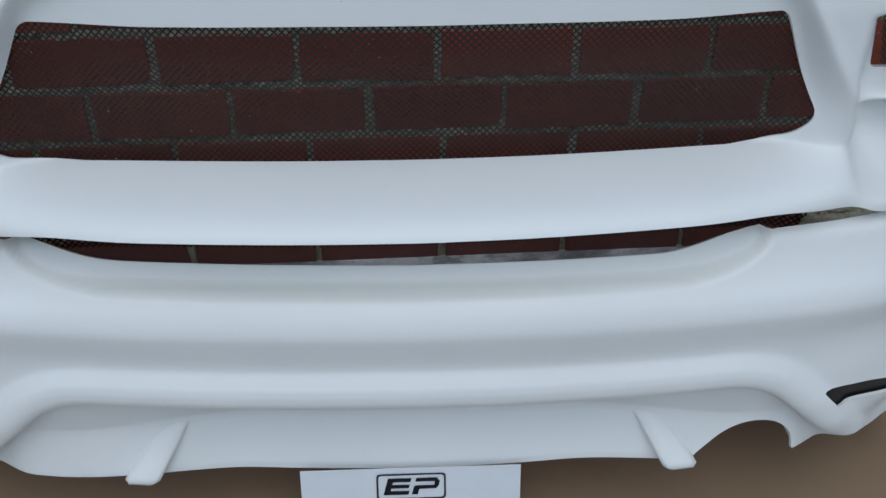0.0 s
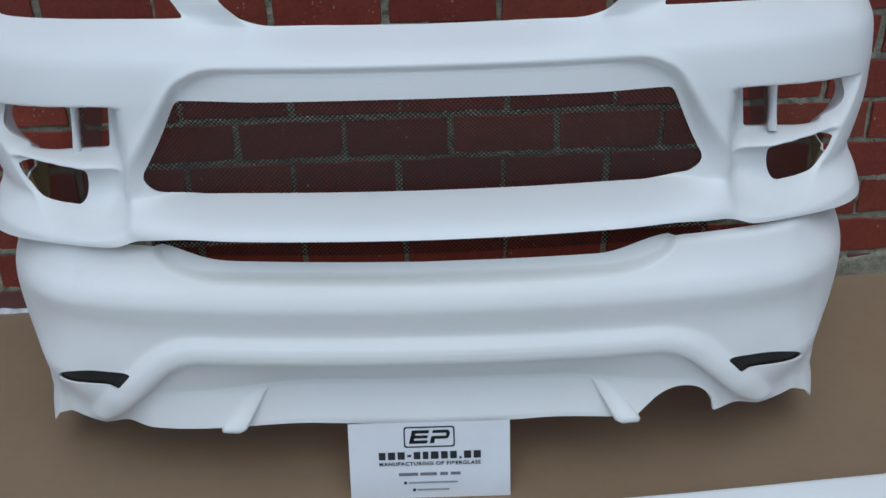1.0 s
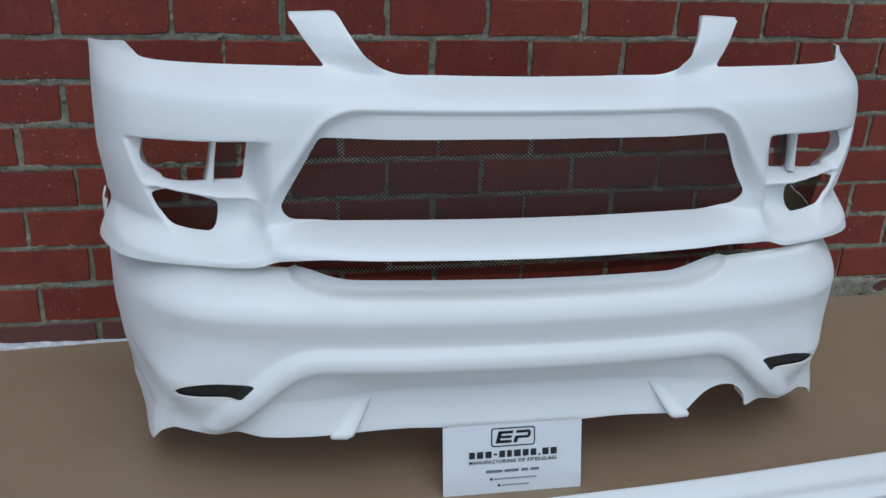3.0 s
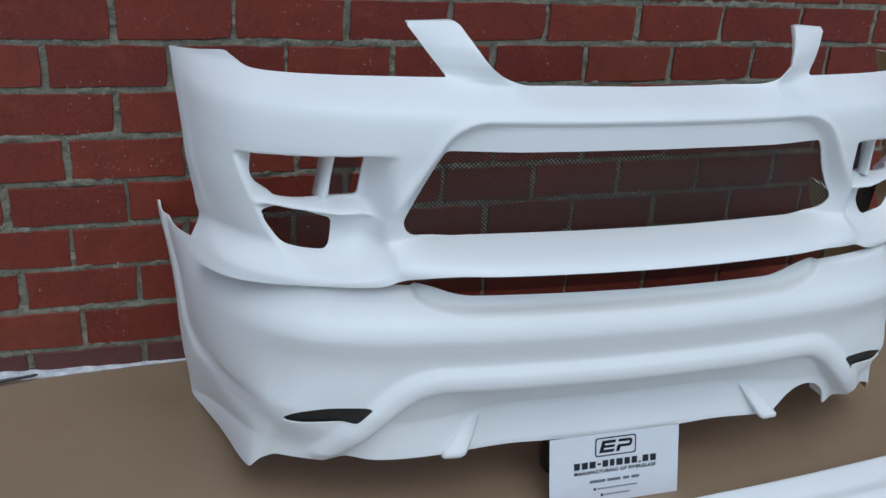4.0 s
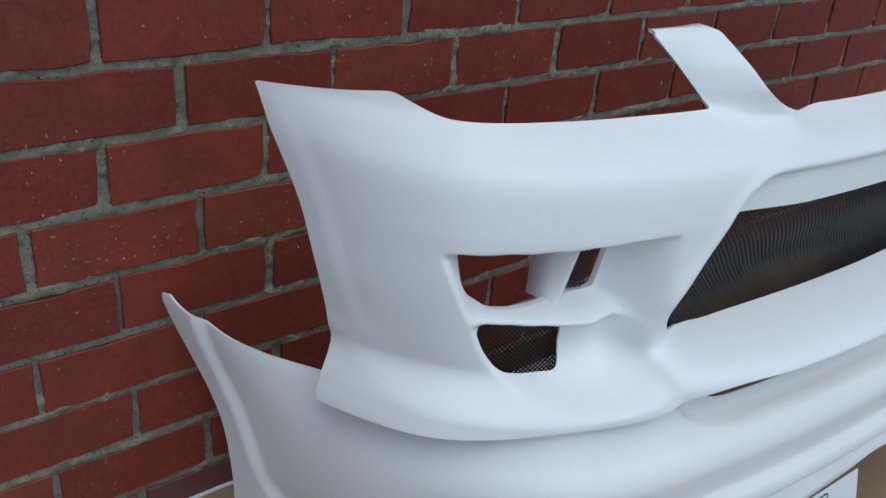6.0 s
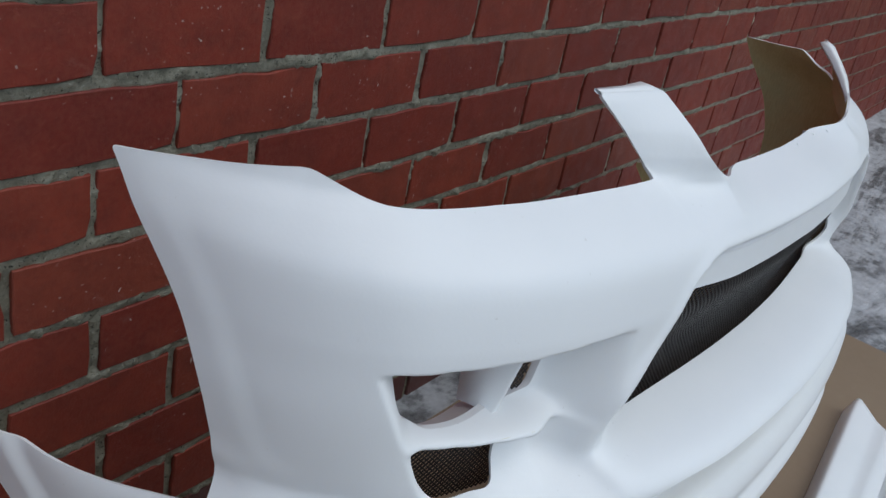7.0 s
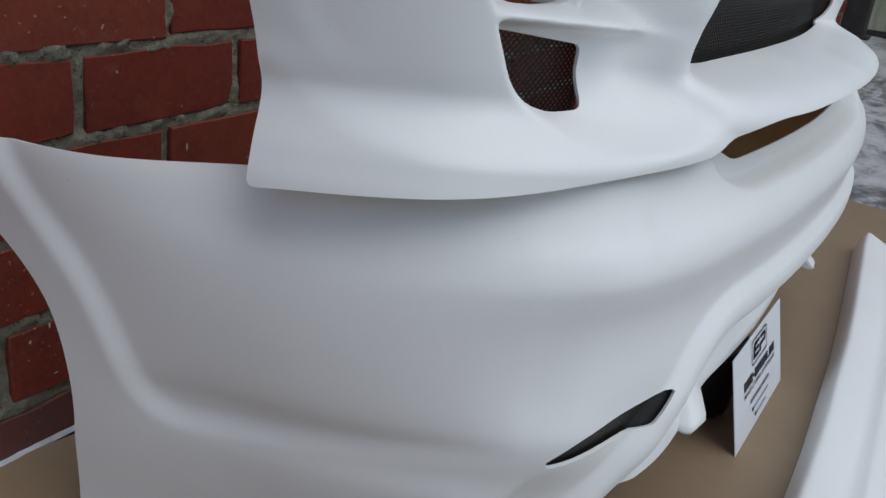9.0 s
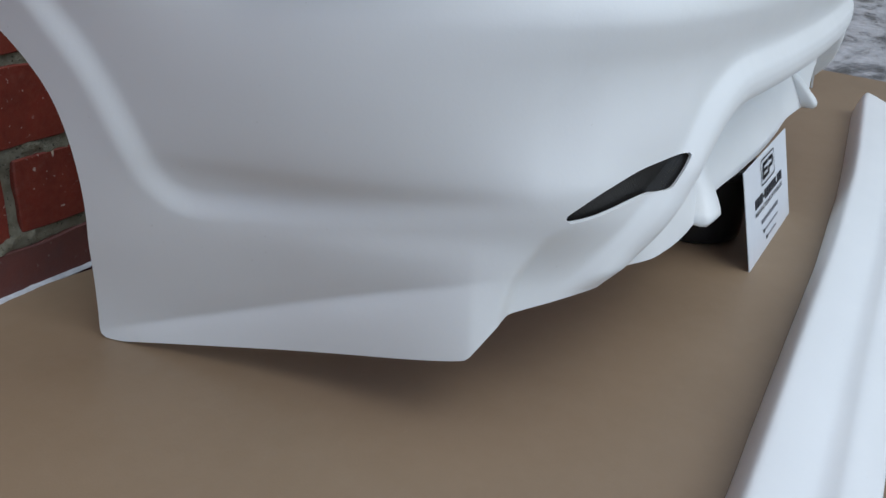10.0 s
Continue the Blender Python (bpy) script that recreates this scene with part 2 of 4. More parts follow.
class Plan:
    """The half outline of a bumper from above: half width and distance from the wall, by length along it."""

    def __init__(self, points, back=0.0, wide=0.0, drop=0.0):
        self.back, self.wide, self.drop = back, wide, drop  # how far the +x half is sprung back, out and down
        c = spline(points)
        u = np.concatenate([[0], np.cumsum(np.linalg.norm(np.diff(c, axis=0), axis=1))])
        even = np.arange(0, u[-1], 0.002)
        c = np.stack([np.interp(even, u, c[:, 0]), np.interp(even, u, c[:, 1])], 1)
        wide = np.vstack([c[20:0:-1] * [-1, 1], c, 2 * c[-1] - c[-2:-22:-1]])
        win = np.hanning(43)[1:-1]
        c = np.stack([np.convolve(wide[:, k], win / win.sum(), "valid") for k in (0, 1)], 1)
        c = np.vstack([c, c[-1] + (c[-1] - c[-2]) / np.linalg.norm(c[-1] - c[-2]) * 0.3])
        seg = np.linalg.norm(np.diff(c, axis=0), axis=1)
        self.s, self.d = c[:, 0], c[:, 1]
        self.u = np.concatenate([[0], np.cumsum(seg)])
        tx, td = np.gradient(self.s, self.u), np.gradient(self.d, self.u)
        tx[0], td[0] = 1, 0
        k = np.hypot(tx, td)
        self.nx, self.nd = -td / k, tx / k

    def from_side(self, s):
        return float(np.interp(s, self.s, self.u))

    def from_depth(self, d):
        return float(np.interp(-d, -self.d, self.u))

    def place(self, u, h, z):
        a = np.abs(u)
        s = np.interp(a, self.u, self.s) + np.interp(a, self.u, self.nx) * h
        d = np.interp(a, self.u, self.d) + np.interp(a, self.u, self.nd) * h
        q = np.maximum(np.sign(u) * s, 0) ** 2
        return np.stack([np.sign(u) * s + self.wide * q, -d + self.back * q, z - self.drop * q * np.clip((z - 0.03) / 0.4, 0, 1)], -1)


def shell(name, plan, relief, keep, umax, z0, z1, cell, thick, parent, label=""):
    """A moulded sheet over the plan: relief(u, z) stands off the plan, keep(u, z) > 0 is material."""
    nu, nz = int(2 * umax / cell[0]) | 1, int((z1 - z0) / cell[1])
    us, zs = np.linspace(-umax, umax, nu + 1), np.linspace(z0, z1, nz + 1)
    U, Z = np.meshgrid(us, zs, indexing="ij")
    K = keep(U, Z)
    K = np.where(np.abs(K) < 1e-5, 1e-5, K)
    uv, ids, cuts, faces = [], {}, {}, []

    def vertex(i, j):
        key = (i, j)
        if key not in ids:
            ids[key] = len(uv)
            uv.append((us[i], zs[j]))
        return ids[key]

    def cut(a, b):
        key = (a, b) if a < b else (b, a)
        if key not in cuts:
            ka, kb = K[a], K[b]
            t = ka / (ka - kb)
            cuts[key] = len(uv)
            uv.append((us[a[0]] + t * (us[b[0]] - us[a[0]]), zs[a[1]] + t * (zs[b[1]] - zs[a[1]])))
        return cuts[key]

    P = K > 0
    for i in range(nu):
        for j in range(nz):
            c = ((i, j), (i + 1, j), (i + 1, j + 1), (i, j + 1))
            q = [P[k] for k in c]
            if all(q):
                faces.append([vertex(*k) for k in c])
            elif any(q):
                f = []
                for a, b, pa, pb in zip(c, c[1:] + c[:1], q, q[1:] + q[:1]):
                    if pa:
                        f.append(vertex(*a))
                    if pa != pb:
                        f.append(cut(a, b))
                if len(f) > 2:
                    faces.append(f)
    uv = np.array(uv)
    u, z = uv[:, 0], uv[:, 1]
    e = 0.002

    def at(u, z):
        return plan.place(u, relief(u, z), z)

    outer = at(u, z)
    n = np.cross(at(u + e, z) - at(u - e, z), at(u, z + e) - at(u, z - e))
    n /= np.linalg.norm(n, axis=1)[:, None] + 1e-12
    inner = outer - n * thick
    count = len(outer)
    edges = {}
    for f in faces:
        for a, b in zip(f, f[1:] + f[:1]):
            if (b, a) in edges:
                del edges[(b, a)]
            else:
                edges[(a, b)] = 1
    rim_v, rim_f, idx = [], [], {}

    def rim(k):
        if k not in idx:
            idx[k] = 2 * count + len(rim_v)
            rim_v.extend([outer[k], inner[k]])
        return idx[k]

    for a, b in edges:
        ra, rb = rim(a), rim(b)
        rim_f.append([ra, ra + 1, rb + 1, rb])
    allf = faces + [[count + k for k in reversed(f)] for f in faces] + rim_f
    mi = [0] * len(faces) + [1] * len(faces) + [0] * len(rim_f)
    return mesh_part(name, np.vstack([outer, inner, np.array(rim_v)]), allf, [WHITE, RAW], parent, label, mi)


def flange(plan, relief, poly, depth, side, inset=0.0):
    """The turned-in lip of an opening: vertices and faces of a strip that goes back from its rim."""
    u, z = poly[:, 0] * side, poly[:, 1]
    a = plan.place(u, relief(u, z), z)
    c = a.mean(0)
    b = a + np.array([0, depth, 0]) + (c - a) * inset
    n = len(a)
    faces = [[i, (i + 1) % n, n + (i + 1) % n, n + i] for i in range(n)]
    return np.vstack([a, b]), faces


def wire_mesh(name, plan, poly, back, pitch, side, parent, rise=0.5, wire=0.0011, spill=0.006, relief=None):
    """Expanded metal: zigzag strands over the inside of an opening, set back behind it."""
    u0, z0 = poly.min(0) - spill
    u1, z1 = poly.max(0) + spill
    verts, faces = [], []
    ph = pitch * rise
    rows = int((z1 - z0) / ph) + 2
    cols = int((u1 - u0) / (pitch / 2)) + 2
    cells = [(r, c) for r in range(rows) for c in range(cols)]
    mid = inside(poly, np.array([u0 + (c + 0.5) * pitch / 2 for r, c in cells]), np.array([z0 + r * ph for r, c in cells]))
    for (r, c), near in zip(cells, mid):
        if near < -spill:
            continue
        ua, ub = u0 + c * pitch / 2, u0 + (c + 1) * pitch / 2
        za = z0 + r * ph + (ph / 2 if (c + r) % 2 else -ph / 2) * 0.98
        zb = z0 + r * ph + (ph / 2 if (c + 1 + r) % 2 else -ph / 2) * 0.98
        k = len(verts)
        for uu, zz in ((ua, za), (ub, zb)):
            for dz, dd in ((wire, 0), (-wire, 0), (0, 0.0018)):
                verts.append((uu * side, zz + dz, dd))
        for i in range(3):
            j = (i + 1) % 3
            faces.append([k + i, k + j, k + 3 + j, k + 3 + i])
    v = np.array(verts)
    if relief:
        p = plan.place(v[:, 0], relief(v[:, 0], v[:, 1]) - back - v[:, 2], v[:, 1])
    else:
        p = plan.place(v[:, 0], np.full(len(v), 0.0), v[:, 1])
        p[:, 1] += (back(np.abs(v[:, 0]), v[:, 1]) if callable(back) else back) + v[:, 2]
    return mesh_part(name, p, faces, WIRE, parent, "dark expanded-metal mesh", smooth=False)


# ---- the wall and the ground ----
COURSE, FIRST, PITCH, JOINT = 0.1017, 0.095, 0.25, 0.0125
SLOPE = 0.047
# where the upright joints of each course stand
PHASE = {-1: 0.006, 0: 0.128, 1: 0.008, 2: 0.121, 3: 0.247, 4: 0.130, 5: 0.240, 6: 0.107, 7: 0.245}


def phase(row):
    return PHASE.get(row, 0.118 if row % 2 == 0 else 0.0)




def ground_z(y):
    return 0.034 + SLOPE * max(y, -4.0)


def build_ground():
    ys = [-400.0, -40.0, -4.0, 0.3]
    xs = [-400.0, -20.0, -2.0, 2.0, 9.0, 40.0, 400.0]
    verts = [(x, y, ground_z(y) - 0.014) for y in ys for x in xs]
    n = len(xs)
    faces = [[j * n + i, j * n + i + 1, (j + 1) * n + i + 1, (j + 1) * n + i] for j in range(3) for i in range(n - 1)]
    g = mesh_part("ground", verts, faces, ICE, smooth=False)
    tagged(g, "grey asphalt ground streaked with trodden snow and ice", "ground", kind="structure")
    # its back edge keeps off the wall behind the bumpers
    xs = np.linspace(-1.75, 1.615, 60)
    edge = np.interp(xs, [-1.75, -0.6, -0.2, 0.5, 0.85, 1.3, 1.615], [-0.004, -0.004, -0.085, -0.095, -0.026, -0.006, -0.004])
    verts = [(x, y, z) for x, e in zip(xs, edge) for y, z in ((-1.62, 0.0), (e, 0.0), (e, -0.011), (-1.62, -0.011))]
    faces = [[4 * i + k, 4 * i + 4 + k, 4 * i + 4 + (k + 1) % 4, 4 * i + (k + 1) % 4] for i in range(59) for k in range(4)]
    faces += [[0, 1, 2, 3], [239, 238, 237, 236]]
    b = mesh_part("fibreboard_sheet", verts, faces, BOARD, smooth=False)
    b.matrix_world = pose(0, 0, 0.034, math.degrees(math.atan(SLOPE)))
    tagged(b, "large tan fibreboard sheet laid on the ground by the wall", "sheet")


build_ground()


# ---- the front bumper ----
FRONT = Plan([(0, 0.676), (0.13, 0.672), (0.26, 0.662), (0.39, 0.646), (0.473, 0.630), (0.60, 0.595), (0.70, 0.546), (0.745, 0.512), (0.785, 0.455), (0.812, 0.385), (0.828, 0.31), (0.838, 0.247), (0.843, 0.18)], 0.045, 0.030, 0.009)
fs, fd = FRONT.from_side, FRONT.from_depth


def f_poly(points):
    return [(fs(s) if s >= 0 else s, z) for s, z in points]


F_GRILLE = rounded(f_poly([(-0.3, 0.731), (0.10, 0.731), (0.397, 0.728), (0.469, 0.600), (0.453, 0.572), (0.395, 0.565), (0.24, 0.565), (0.10, 0.565), (-0.3, 0.565)]), [0, 0, 0.010, 0.028, 0.028, 0.05, 0.1, 0.1, 0])
# the other end of the opening was trimmed a little shorter
F_GRILLE_SHORT = rounded(f_poly([(-0.3, 0.731), (0.10, 0.731), (0.391, 0.727), (0.455, 0.602), (0.439, 0.576), (0.385, 0.565), (0.24, 0.565), (0.10, 0.565), (-0.3, 0.565)]), [0, 0, 0.010, 0.028, 0.028, 0.05, 0.1, 0.1, 0])
F_FOG_TOP = rounded(f_poly([(0.535, 0.712), (0.549, 0.633), (0.60, 0.629), (0.655, 0.625), (0.703, 0.628), (0.725, 0.660), (0.734, 0.705)]), [0.004, 0.008, 0.02, 0.03, 0.024, 0.03, 0.004])
F_FOG_LOW = rounded(f_poly([(0.595, 0.591), (0.598, 0.538), (0.636, 0.535), (0.678, 0.549), (0.697, 0.580), (0.706, 0.606)]), [0.008, 0.014, 0.02, 0.02, 0.03, 0.004])
F_FOG_BACK = np.array(f_poly([(0.555, 0.599), (0.560, 0.512), (0.690, 0.512), (0.713, 0.599)]))
F_OUT = rounded(
    [(-0.05, 0.828), (fs(0.17), 0.829), (fs(0.255), 0.835), (fs(0.293), 0.848), (fs(0.318), 0.866), (fs(0.370), 0.931), (fs(0.472), 0.926), (fs(0.391), 0.843), (fs(0.52), 0.841), (fs(0.68), 0.838),
     (fs(0.765), 0.841), (fd(0.420), 0.861), (fd(0.34), 0.850), (fd(0.250), 0.841), (fd(0.275), 0.80), (fd(0.309), 0.76), (fd(0.339), 0.72), (fd(0.368), 0.65), (fd(0.380), 0.58),
     (fd(0.384), 0.52), (fd(0.385), 0.470), (fs(0.80), 0.474), (fs(0.72), 0.484), (fs(0.60), 0.496), (fs(0.496), 0.503), (fs(0.460), 0.518), (fs(0.38), 0.528), (fs(0.20), 0.529), (0.0, 0.529), (-0.05, 0.529)],
    [0, 0.1, 0.03, 0.02, 0.02, 0.006, 0.008, 0.006, 0.05, 0.08, 0.025, 0.010, 0.02, 0.002, 0.02, 0.03, 0.03, 0.03, 0.03, 0.03, 0.008, 0.02, 0.04, 0.04, 0.016, 0.02, 0.03, 0.1, 0, 0])
F_RECESS = rounded(f_poly([(-0.3, 0.781), (0.345, 0.779), (0.388, 0.758), (0.484, 0.606), (0.492, 0.55), (0.47, 0.49), (-0.3, 0.49)]), [0, 0.03, 0.03, 0.04, 0.05, 0.03, 0])
F_LIP = rounded(f_poly([(-0.3, 0.610), (0.30, 0.610), (0.445, 0.608), (0.480, 0.592), (0.495, 0.560), (0.486, 0.525), (0.453, 0.500), (0.44, 0.44), (-0.3, 0.44)]), [0, 0.1, 0.04, 0.05, 0.05, 0.05, 0.04, 0.02, 0])
F_WALL = rounded(f_poly([(0.43, 0.80), (0.770, 0.80), (0.745, 0.709), (0.709, 0.605), (0.689, 0.553), (0.628, 0.512), (0.55, 0.508), (0.43, 0.528)]), [0, 0, 0.02, 0.04, 0.04, 0.04, 0.04, 0])
F_PANEL = rounded([(fs(0.46), 0.574), (fs(0.54), 0.556), (fs(0.60), 0.541), (fs(0.76), 0.550), (fd(0.425), 0.578), (fd(0.40), 0.66), (fd(0.37), 0.73), (fd(0.285), 0.835), (fd(0.285), 0.95), (fs(0.46), 0.95)], [0, 0.08, 0.08, 0.06, 0.04, 0.06, 0.06, 0, 0, 0])


ROLL_U, ROLL = [fs(0.64), fs(0.765), fd(0.42), fd(0.34), fd(0.25)], [1.0, 0.76, 0.60, 0.35, 0.03]


def longer(u, z):
    """The chin reaches a little further on one side."""
    a = np.abs(u)
    return a - 0.016 * (u > 0) * step(0.42, 0.48, a) * step(0.66, 0.56, a) * step(0.57, 0.54, z)


def grille_edge(s):
    """How far the grille's lower edge lies behind the plan."""
    return curve(s, [-0.1, 0.0, 0.12, 0.27, 0.36, 0.41, 0.44, 0.464, 0.482, 0.50, 0.52, 0.9], [-0.059, -0.059, -0.058, -0.055, -0.050, -0.042, -0.028, -0.011, -0.005, -0.001, 0.0, 0.0])


def front_relief(u, z):
    a = np.abs(u)
    s = np.interp(a, FRONT.u, FRONT.s)
    d = np.interp(a, FRONT.u, FRONT.d)
    side = step(0.60, 0.80, s)
    # the face and the rolled-in top edge
    top = curve(z, [0.46, 0.60, 0.71, 0.74, 0.770, 0.786, 0.797, 0.807, 0.817, 0.828, 0.836, 0.843, 0.850, 0.87, 0.915, 0.93, 0.97], [0, 0, 0, -0.002, -0.007, -0.012, -0.019, -0.030, -0.044, -0.061, -0.075, -0.086, -0.092, -0.101, -0.116, -0.126, -0.146])
    sooner = curve(z, [0.46, 0.74, 0.770, 0.785, 0.795, 0.802, 0.808, 0.814, 0.820, 0.826, 0.832, 0.86, 0.97], [0, -0.002, -0.007, -0.012, -0.019, -0.028, -0.040, -0.055, -0.070, -0.085, -0.096, -0.106, -0.146])
    top = top + (sooner - top) * step(0.40, 0.30, s)
    # under and along the horns' inner edge the face rolls in later
    inner = np.interp(z, [0.74, 0.835, 0.848, 0.866, 0.893, 0.931], [0.275, 0.275, 0.292, 0.318, 0.346, 0.370])
    later = curve(z, [0.46, 0.74, 0.770, 0.790, 0.806, 0.820, 0.835, 0.848, 0.866, 0.893, 0.931, 0.97], [0, -0.002, -0.008, -0.015, -0.022, -0.034, -0.048, -0.057, -0.066, -0.083, -0.118, -0.146])
    top = top + (later - top) * step(0.15, 0.315, s) * np.clip(1 - (s - inner) / 0.10, 0, 1)
    h = top * np.interp(a, ROLL_U, ROLL) - 0.10 * np.clip(s - 0.357, 0, 0.12) * np.clip((z - 0.845) / 0.07, 0, 1) * step(0.60, 0.50, s)
    # the flared lower edge and wheel-arch rim of the corners
    pn = inside(F_PANEL, a, z)
    h = h + step(0.010, -0.045, pn) * (0.052 - 0.010 * bell(s - 0.62, 0.06) - 0.028 * side - 0.008 * step(0.74, 0.82, s)) * step(0.36, 0.47, s) * step(0.60 - 0.022 * bell(s - 0.62, 0.07), 0.503, z)
    h = h - 0.0022 * step(-0.010, 0.022, pn) * side * step(0.84, 0.78, z)
    h = h + side * step(0.30, 0.37, d) * curve(z, [0.44, 0.475, 0.50, 0.53, 0.55, 0.58, 0.65, 0.71, 0.78, 0.9], [0.000, -0.001, -0.009, -0.021, -0.022, -0.010, 0.0, 0.0, 0, 0])
    # the sunk grille surround
    rec = inside(F_RECESS, a, z)
    edge = grille_edge(s)
    lower = step(0.725, 0.60, z)
    h = h + ((-0.011 - 0.013 * step(0.25, 0.40, s)) * (1 - lower) + edge * lower) * step(-0.004, 0.012 + 0.012 * lower, rec) * step(0.530, 0.575, z)
    h = h + 0.004 * bell(rec + 0.006, 0.008) * step(0.58, 0.7, z)
    h = h + 0.008 * bell(rec + 0.010, 0.014) * step(0.54, 0.58, z) * step(0.72, 0.62, z) * step(0.42, 0.46, s)
    # the chin that stands out below it
    lip = inside(F_LIP, longer(u, z), z)
    out = curve(z, [0.44, 0.50, 0.515, 0.526, 0.535, 0.543, 0.549, 0.554, 0.559, 0.564, 0.570, 0.60, 0.64], [0.90, 0.95, 0.99, 1.0, 0.96, 0.87, 0.74, 0.56, 0.32, 0.10, 0.0, 0.0, 0.0])
    w = step(-0.012, 0.020, lip) * step(0.515, 0.440, s)
    h = h * (1 - w) + (edge * (1 - out) + 0.066 * (1 - 0.22 * step(0.28, 0.49, s)) * out) * w
    # the lamp pocket with its blade
    fade = step(0.472, 0.545, s)
    deep = 0.060 - 0.012 * step(0.60, 0.70, s) - 0.018 * step(0.572, 0.525, z) - 0.014 * step(0.67, 0.59, s) * step(0.612, 0.595, z)
    ceiling = 0.726 - 0.0543 * (s - 0.43) - z
    wall = step(-0.002, 0.021, inside(F_WALL, a, z))
    zb = 0.618 - 0.07 * (0.70 - s)
    blade = 0.82 * bell(z - zb, np.where(z > zb, 0.0125, 0.006)) * step(0.485, 0.585, s)
    h = h - deep * step(0.0, 0.009, ceiling) * wall * fade * (1 - blade)
    return h


def front_keep(u, z):
    a = np.abs(u)
    k = inside(F_OUT, longer(u, z), z)
    for hole in (F_FOG_TOP, F_FOG_LOW):
        k = np.minimum(k, -inside(hole, a, z))
    return np.minimum(k, -np.where(u > 0, inside(F_GRILLE_SHORT, a, z), inside(F_GRILLE, a, z)))


def build_front():
    m = pose(0.189, 0, 0, 0, 0, -1.2)
    e = empty("front_bumper", m, "white fibreglass front bumper shell stacked on the rear one", "bumper")
    shell("bumper_shell", FRONT, front_relief, front_keep, fd(0.235), 0.460, 0.94, (0.0034, 0.0026), 0.004, e)
    g = F_GRILLE[(F_GRILLE[:, 0] > 0)]
    mirrored = np.vstack([g, (g * [-1, 1])[::-1]])
    for sd in (1, -1):
        v, f = flange(FRONT, front_relief, F_FOG_TOP, 0.008, sd)
        mesh_part("turned_lip", v, f, WHITE, e)
        # the opening's floor and outer side are turned in deeper, the floor falling away
        deeper = F_FOG_TOP[(F_FOG_TOP[:, 0] > fs(0.675)) | ((F_FOG_TOP[:, 1] < 0.640) & (F_FOG_TOP[:, 0] > fs(0.555)))]
        v, f = flange(FRONT, front_relief, deeper, 0.036, sd)
        v[len(deeper):, 2] -= 0.019 * step(0.67, 0.635, deeper[:, 1])
        mesh_part("turned_lip", v, f[:-1], WHITE, e)
    lowered = mirrored - np.stack([np.zeros(len(mirrored)), 0.113 * step(0.61, 0.58, mirrored[:, 1])], 1)
    wire_mesh("grille_mesh", FRONT, lowered, lambda a, z: 0.007 - grille_edge(np.interp(a, FRONT.u, FRONT.s)) * step(0.72, 0.60, z) + (0.011 + 0.013 * step(0.25, 0.40, np.interp(a, FRONT.u, FRONT.s))) * step(0.60, 0.72, z), 0.0078, 1, e, spill=0.011, wire=0.0013)
    for sd in (1, -1):
        wire_mesh("lamp_mesh", FRONT, F_FOG_BACK, 0.064, 0.0064, sd, e)
        slit = np.array(f_poly([(0.531, 0.710), (0.549, 0.634), (0.584, 0.634), (0.572, 0.710)]))
        wire_mesh("lamp_mesh", FRONT, slit, 0.062, 0.0064, sd, e, spill=0.001)
        # the upright plate that splits the upper lamp opening
        vs, faces = [], []
        for t in np.linspace(0, 1, 9):
            z = 0.713 - 0.089 * t
            c = 0.577 + 0.014 * t
            w = 0.0030 + 0.004 * t ** 3
            d = 0.567 - 0.015 * t
            back = -0.074 + 0.034 * t
            for ds, dd in ((-w, -0.002), (0.0, 0.0), (w, -0.002), (w + 0.009, back), (0.006 - w, back)):
                vs.append((sd * (c + ds), -(d + dd), z))
        for i in range(8):
            for k in range(5):
                faces.append([5 * i + k, 5 * i + (k + 1) % 5, 5 * i + 5 + (k + 1) % 5, 5 * i + 5 + k])
        mesh_part("lamp_divider", vs, faces, WHITE, e)
    # the folded-back inner and upper edges of the two headlamp horns
    for sd in (1, -1):
        fold = np.array([(fs(0.303), 0.8545), (fs(0.318), 0.866), (fs(0.3365), 0.889), (fs(0.353), 0.9095), (fs(0.3655), 0.9255), (fs(0.371), 0.9300), (fs(0.380), 0.9305), (fs(0.42), 0.9285), (fs(0.467), 0.9262)])
        u, z = fold[:, 0] * sd, fold[:, 1]
        rim = FRONT.place(u, front_relief(u, z) - 0.0005, z)
        deep = np.interp(np.arange(len(fold)), [0, 2, 5, 7, 8], [0.001, 0.016, 0.028, 0.012, 0.008])
        back = rim + np.stack([np.full(len(fold), sd * 0.003), deep, np.interp(np.arange(len(fold)), [0, 4, 6, 8], [0, 0, 0.004, 0.003])], 1)
        rows = np.stack([rim, (rim + back) / 2 + [0, 0, 0.0008], back, back - [0, 0, 0.003], rim + [0, 0.002, -0.003]], 1)
        n = len(fold)
        faces = [[5 * i + k, 5 * i + (k + 1) % 5, 5 * i + 5 + (k + 1) % 5, 5 * i + 5 + k] for i in range(n - 1) for k in range(5)]
        mesh_part("folded_edge", rows.reshape(-1, 3), faces, WHITE, e)
    # torn fibre burrs left on the trimmed top edge
    rng = random.Random(3)
    for s0 in (0.06, 0.16, 0.21, 0.285):
        u, z = np.array([fs(abs(s0)) * (1 if s0 > 0 else -1)]), np.array([0.8215])
        x, y, z = FRONT.place(u, front_relief(u, z) - 0.004, z)[0]
        w, up, lean = rng.uniform(0.006, 0.010), rng.uniform(0.004, 0.007), rng.uniform(-0.005, 0.005)
        vs = [(x - w, y, z), (x + w, y, z), (x + w * 0.5 + lean, y + 0.004, z + up * 0.7), (x + lean - w * 0.2, y + 0.006, z + up)]
        vs += [(a, b + 0.0018, c) for a, b, c in vs]
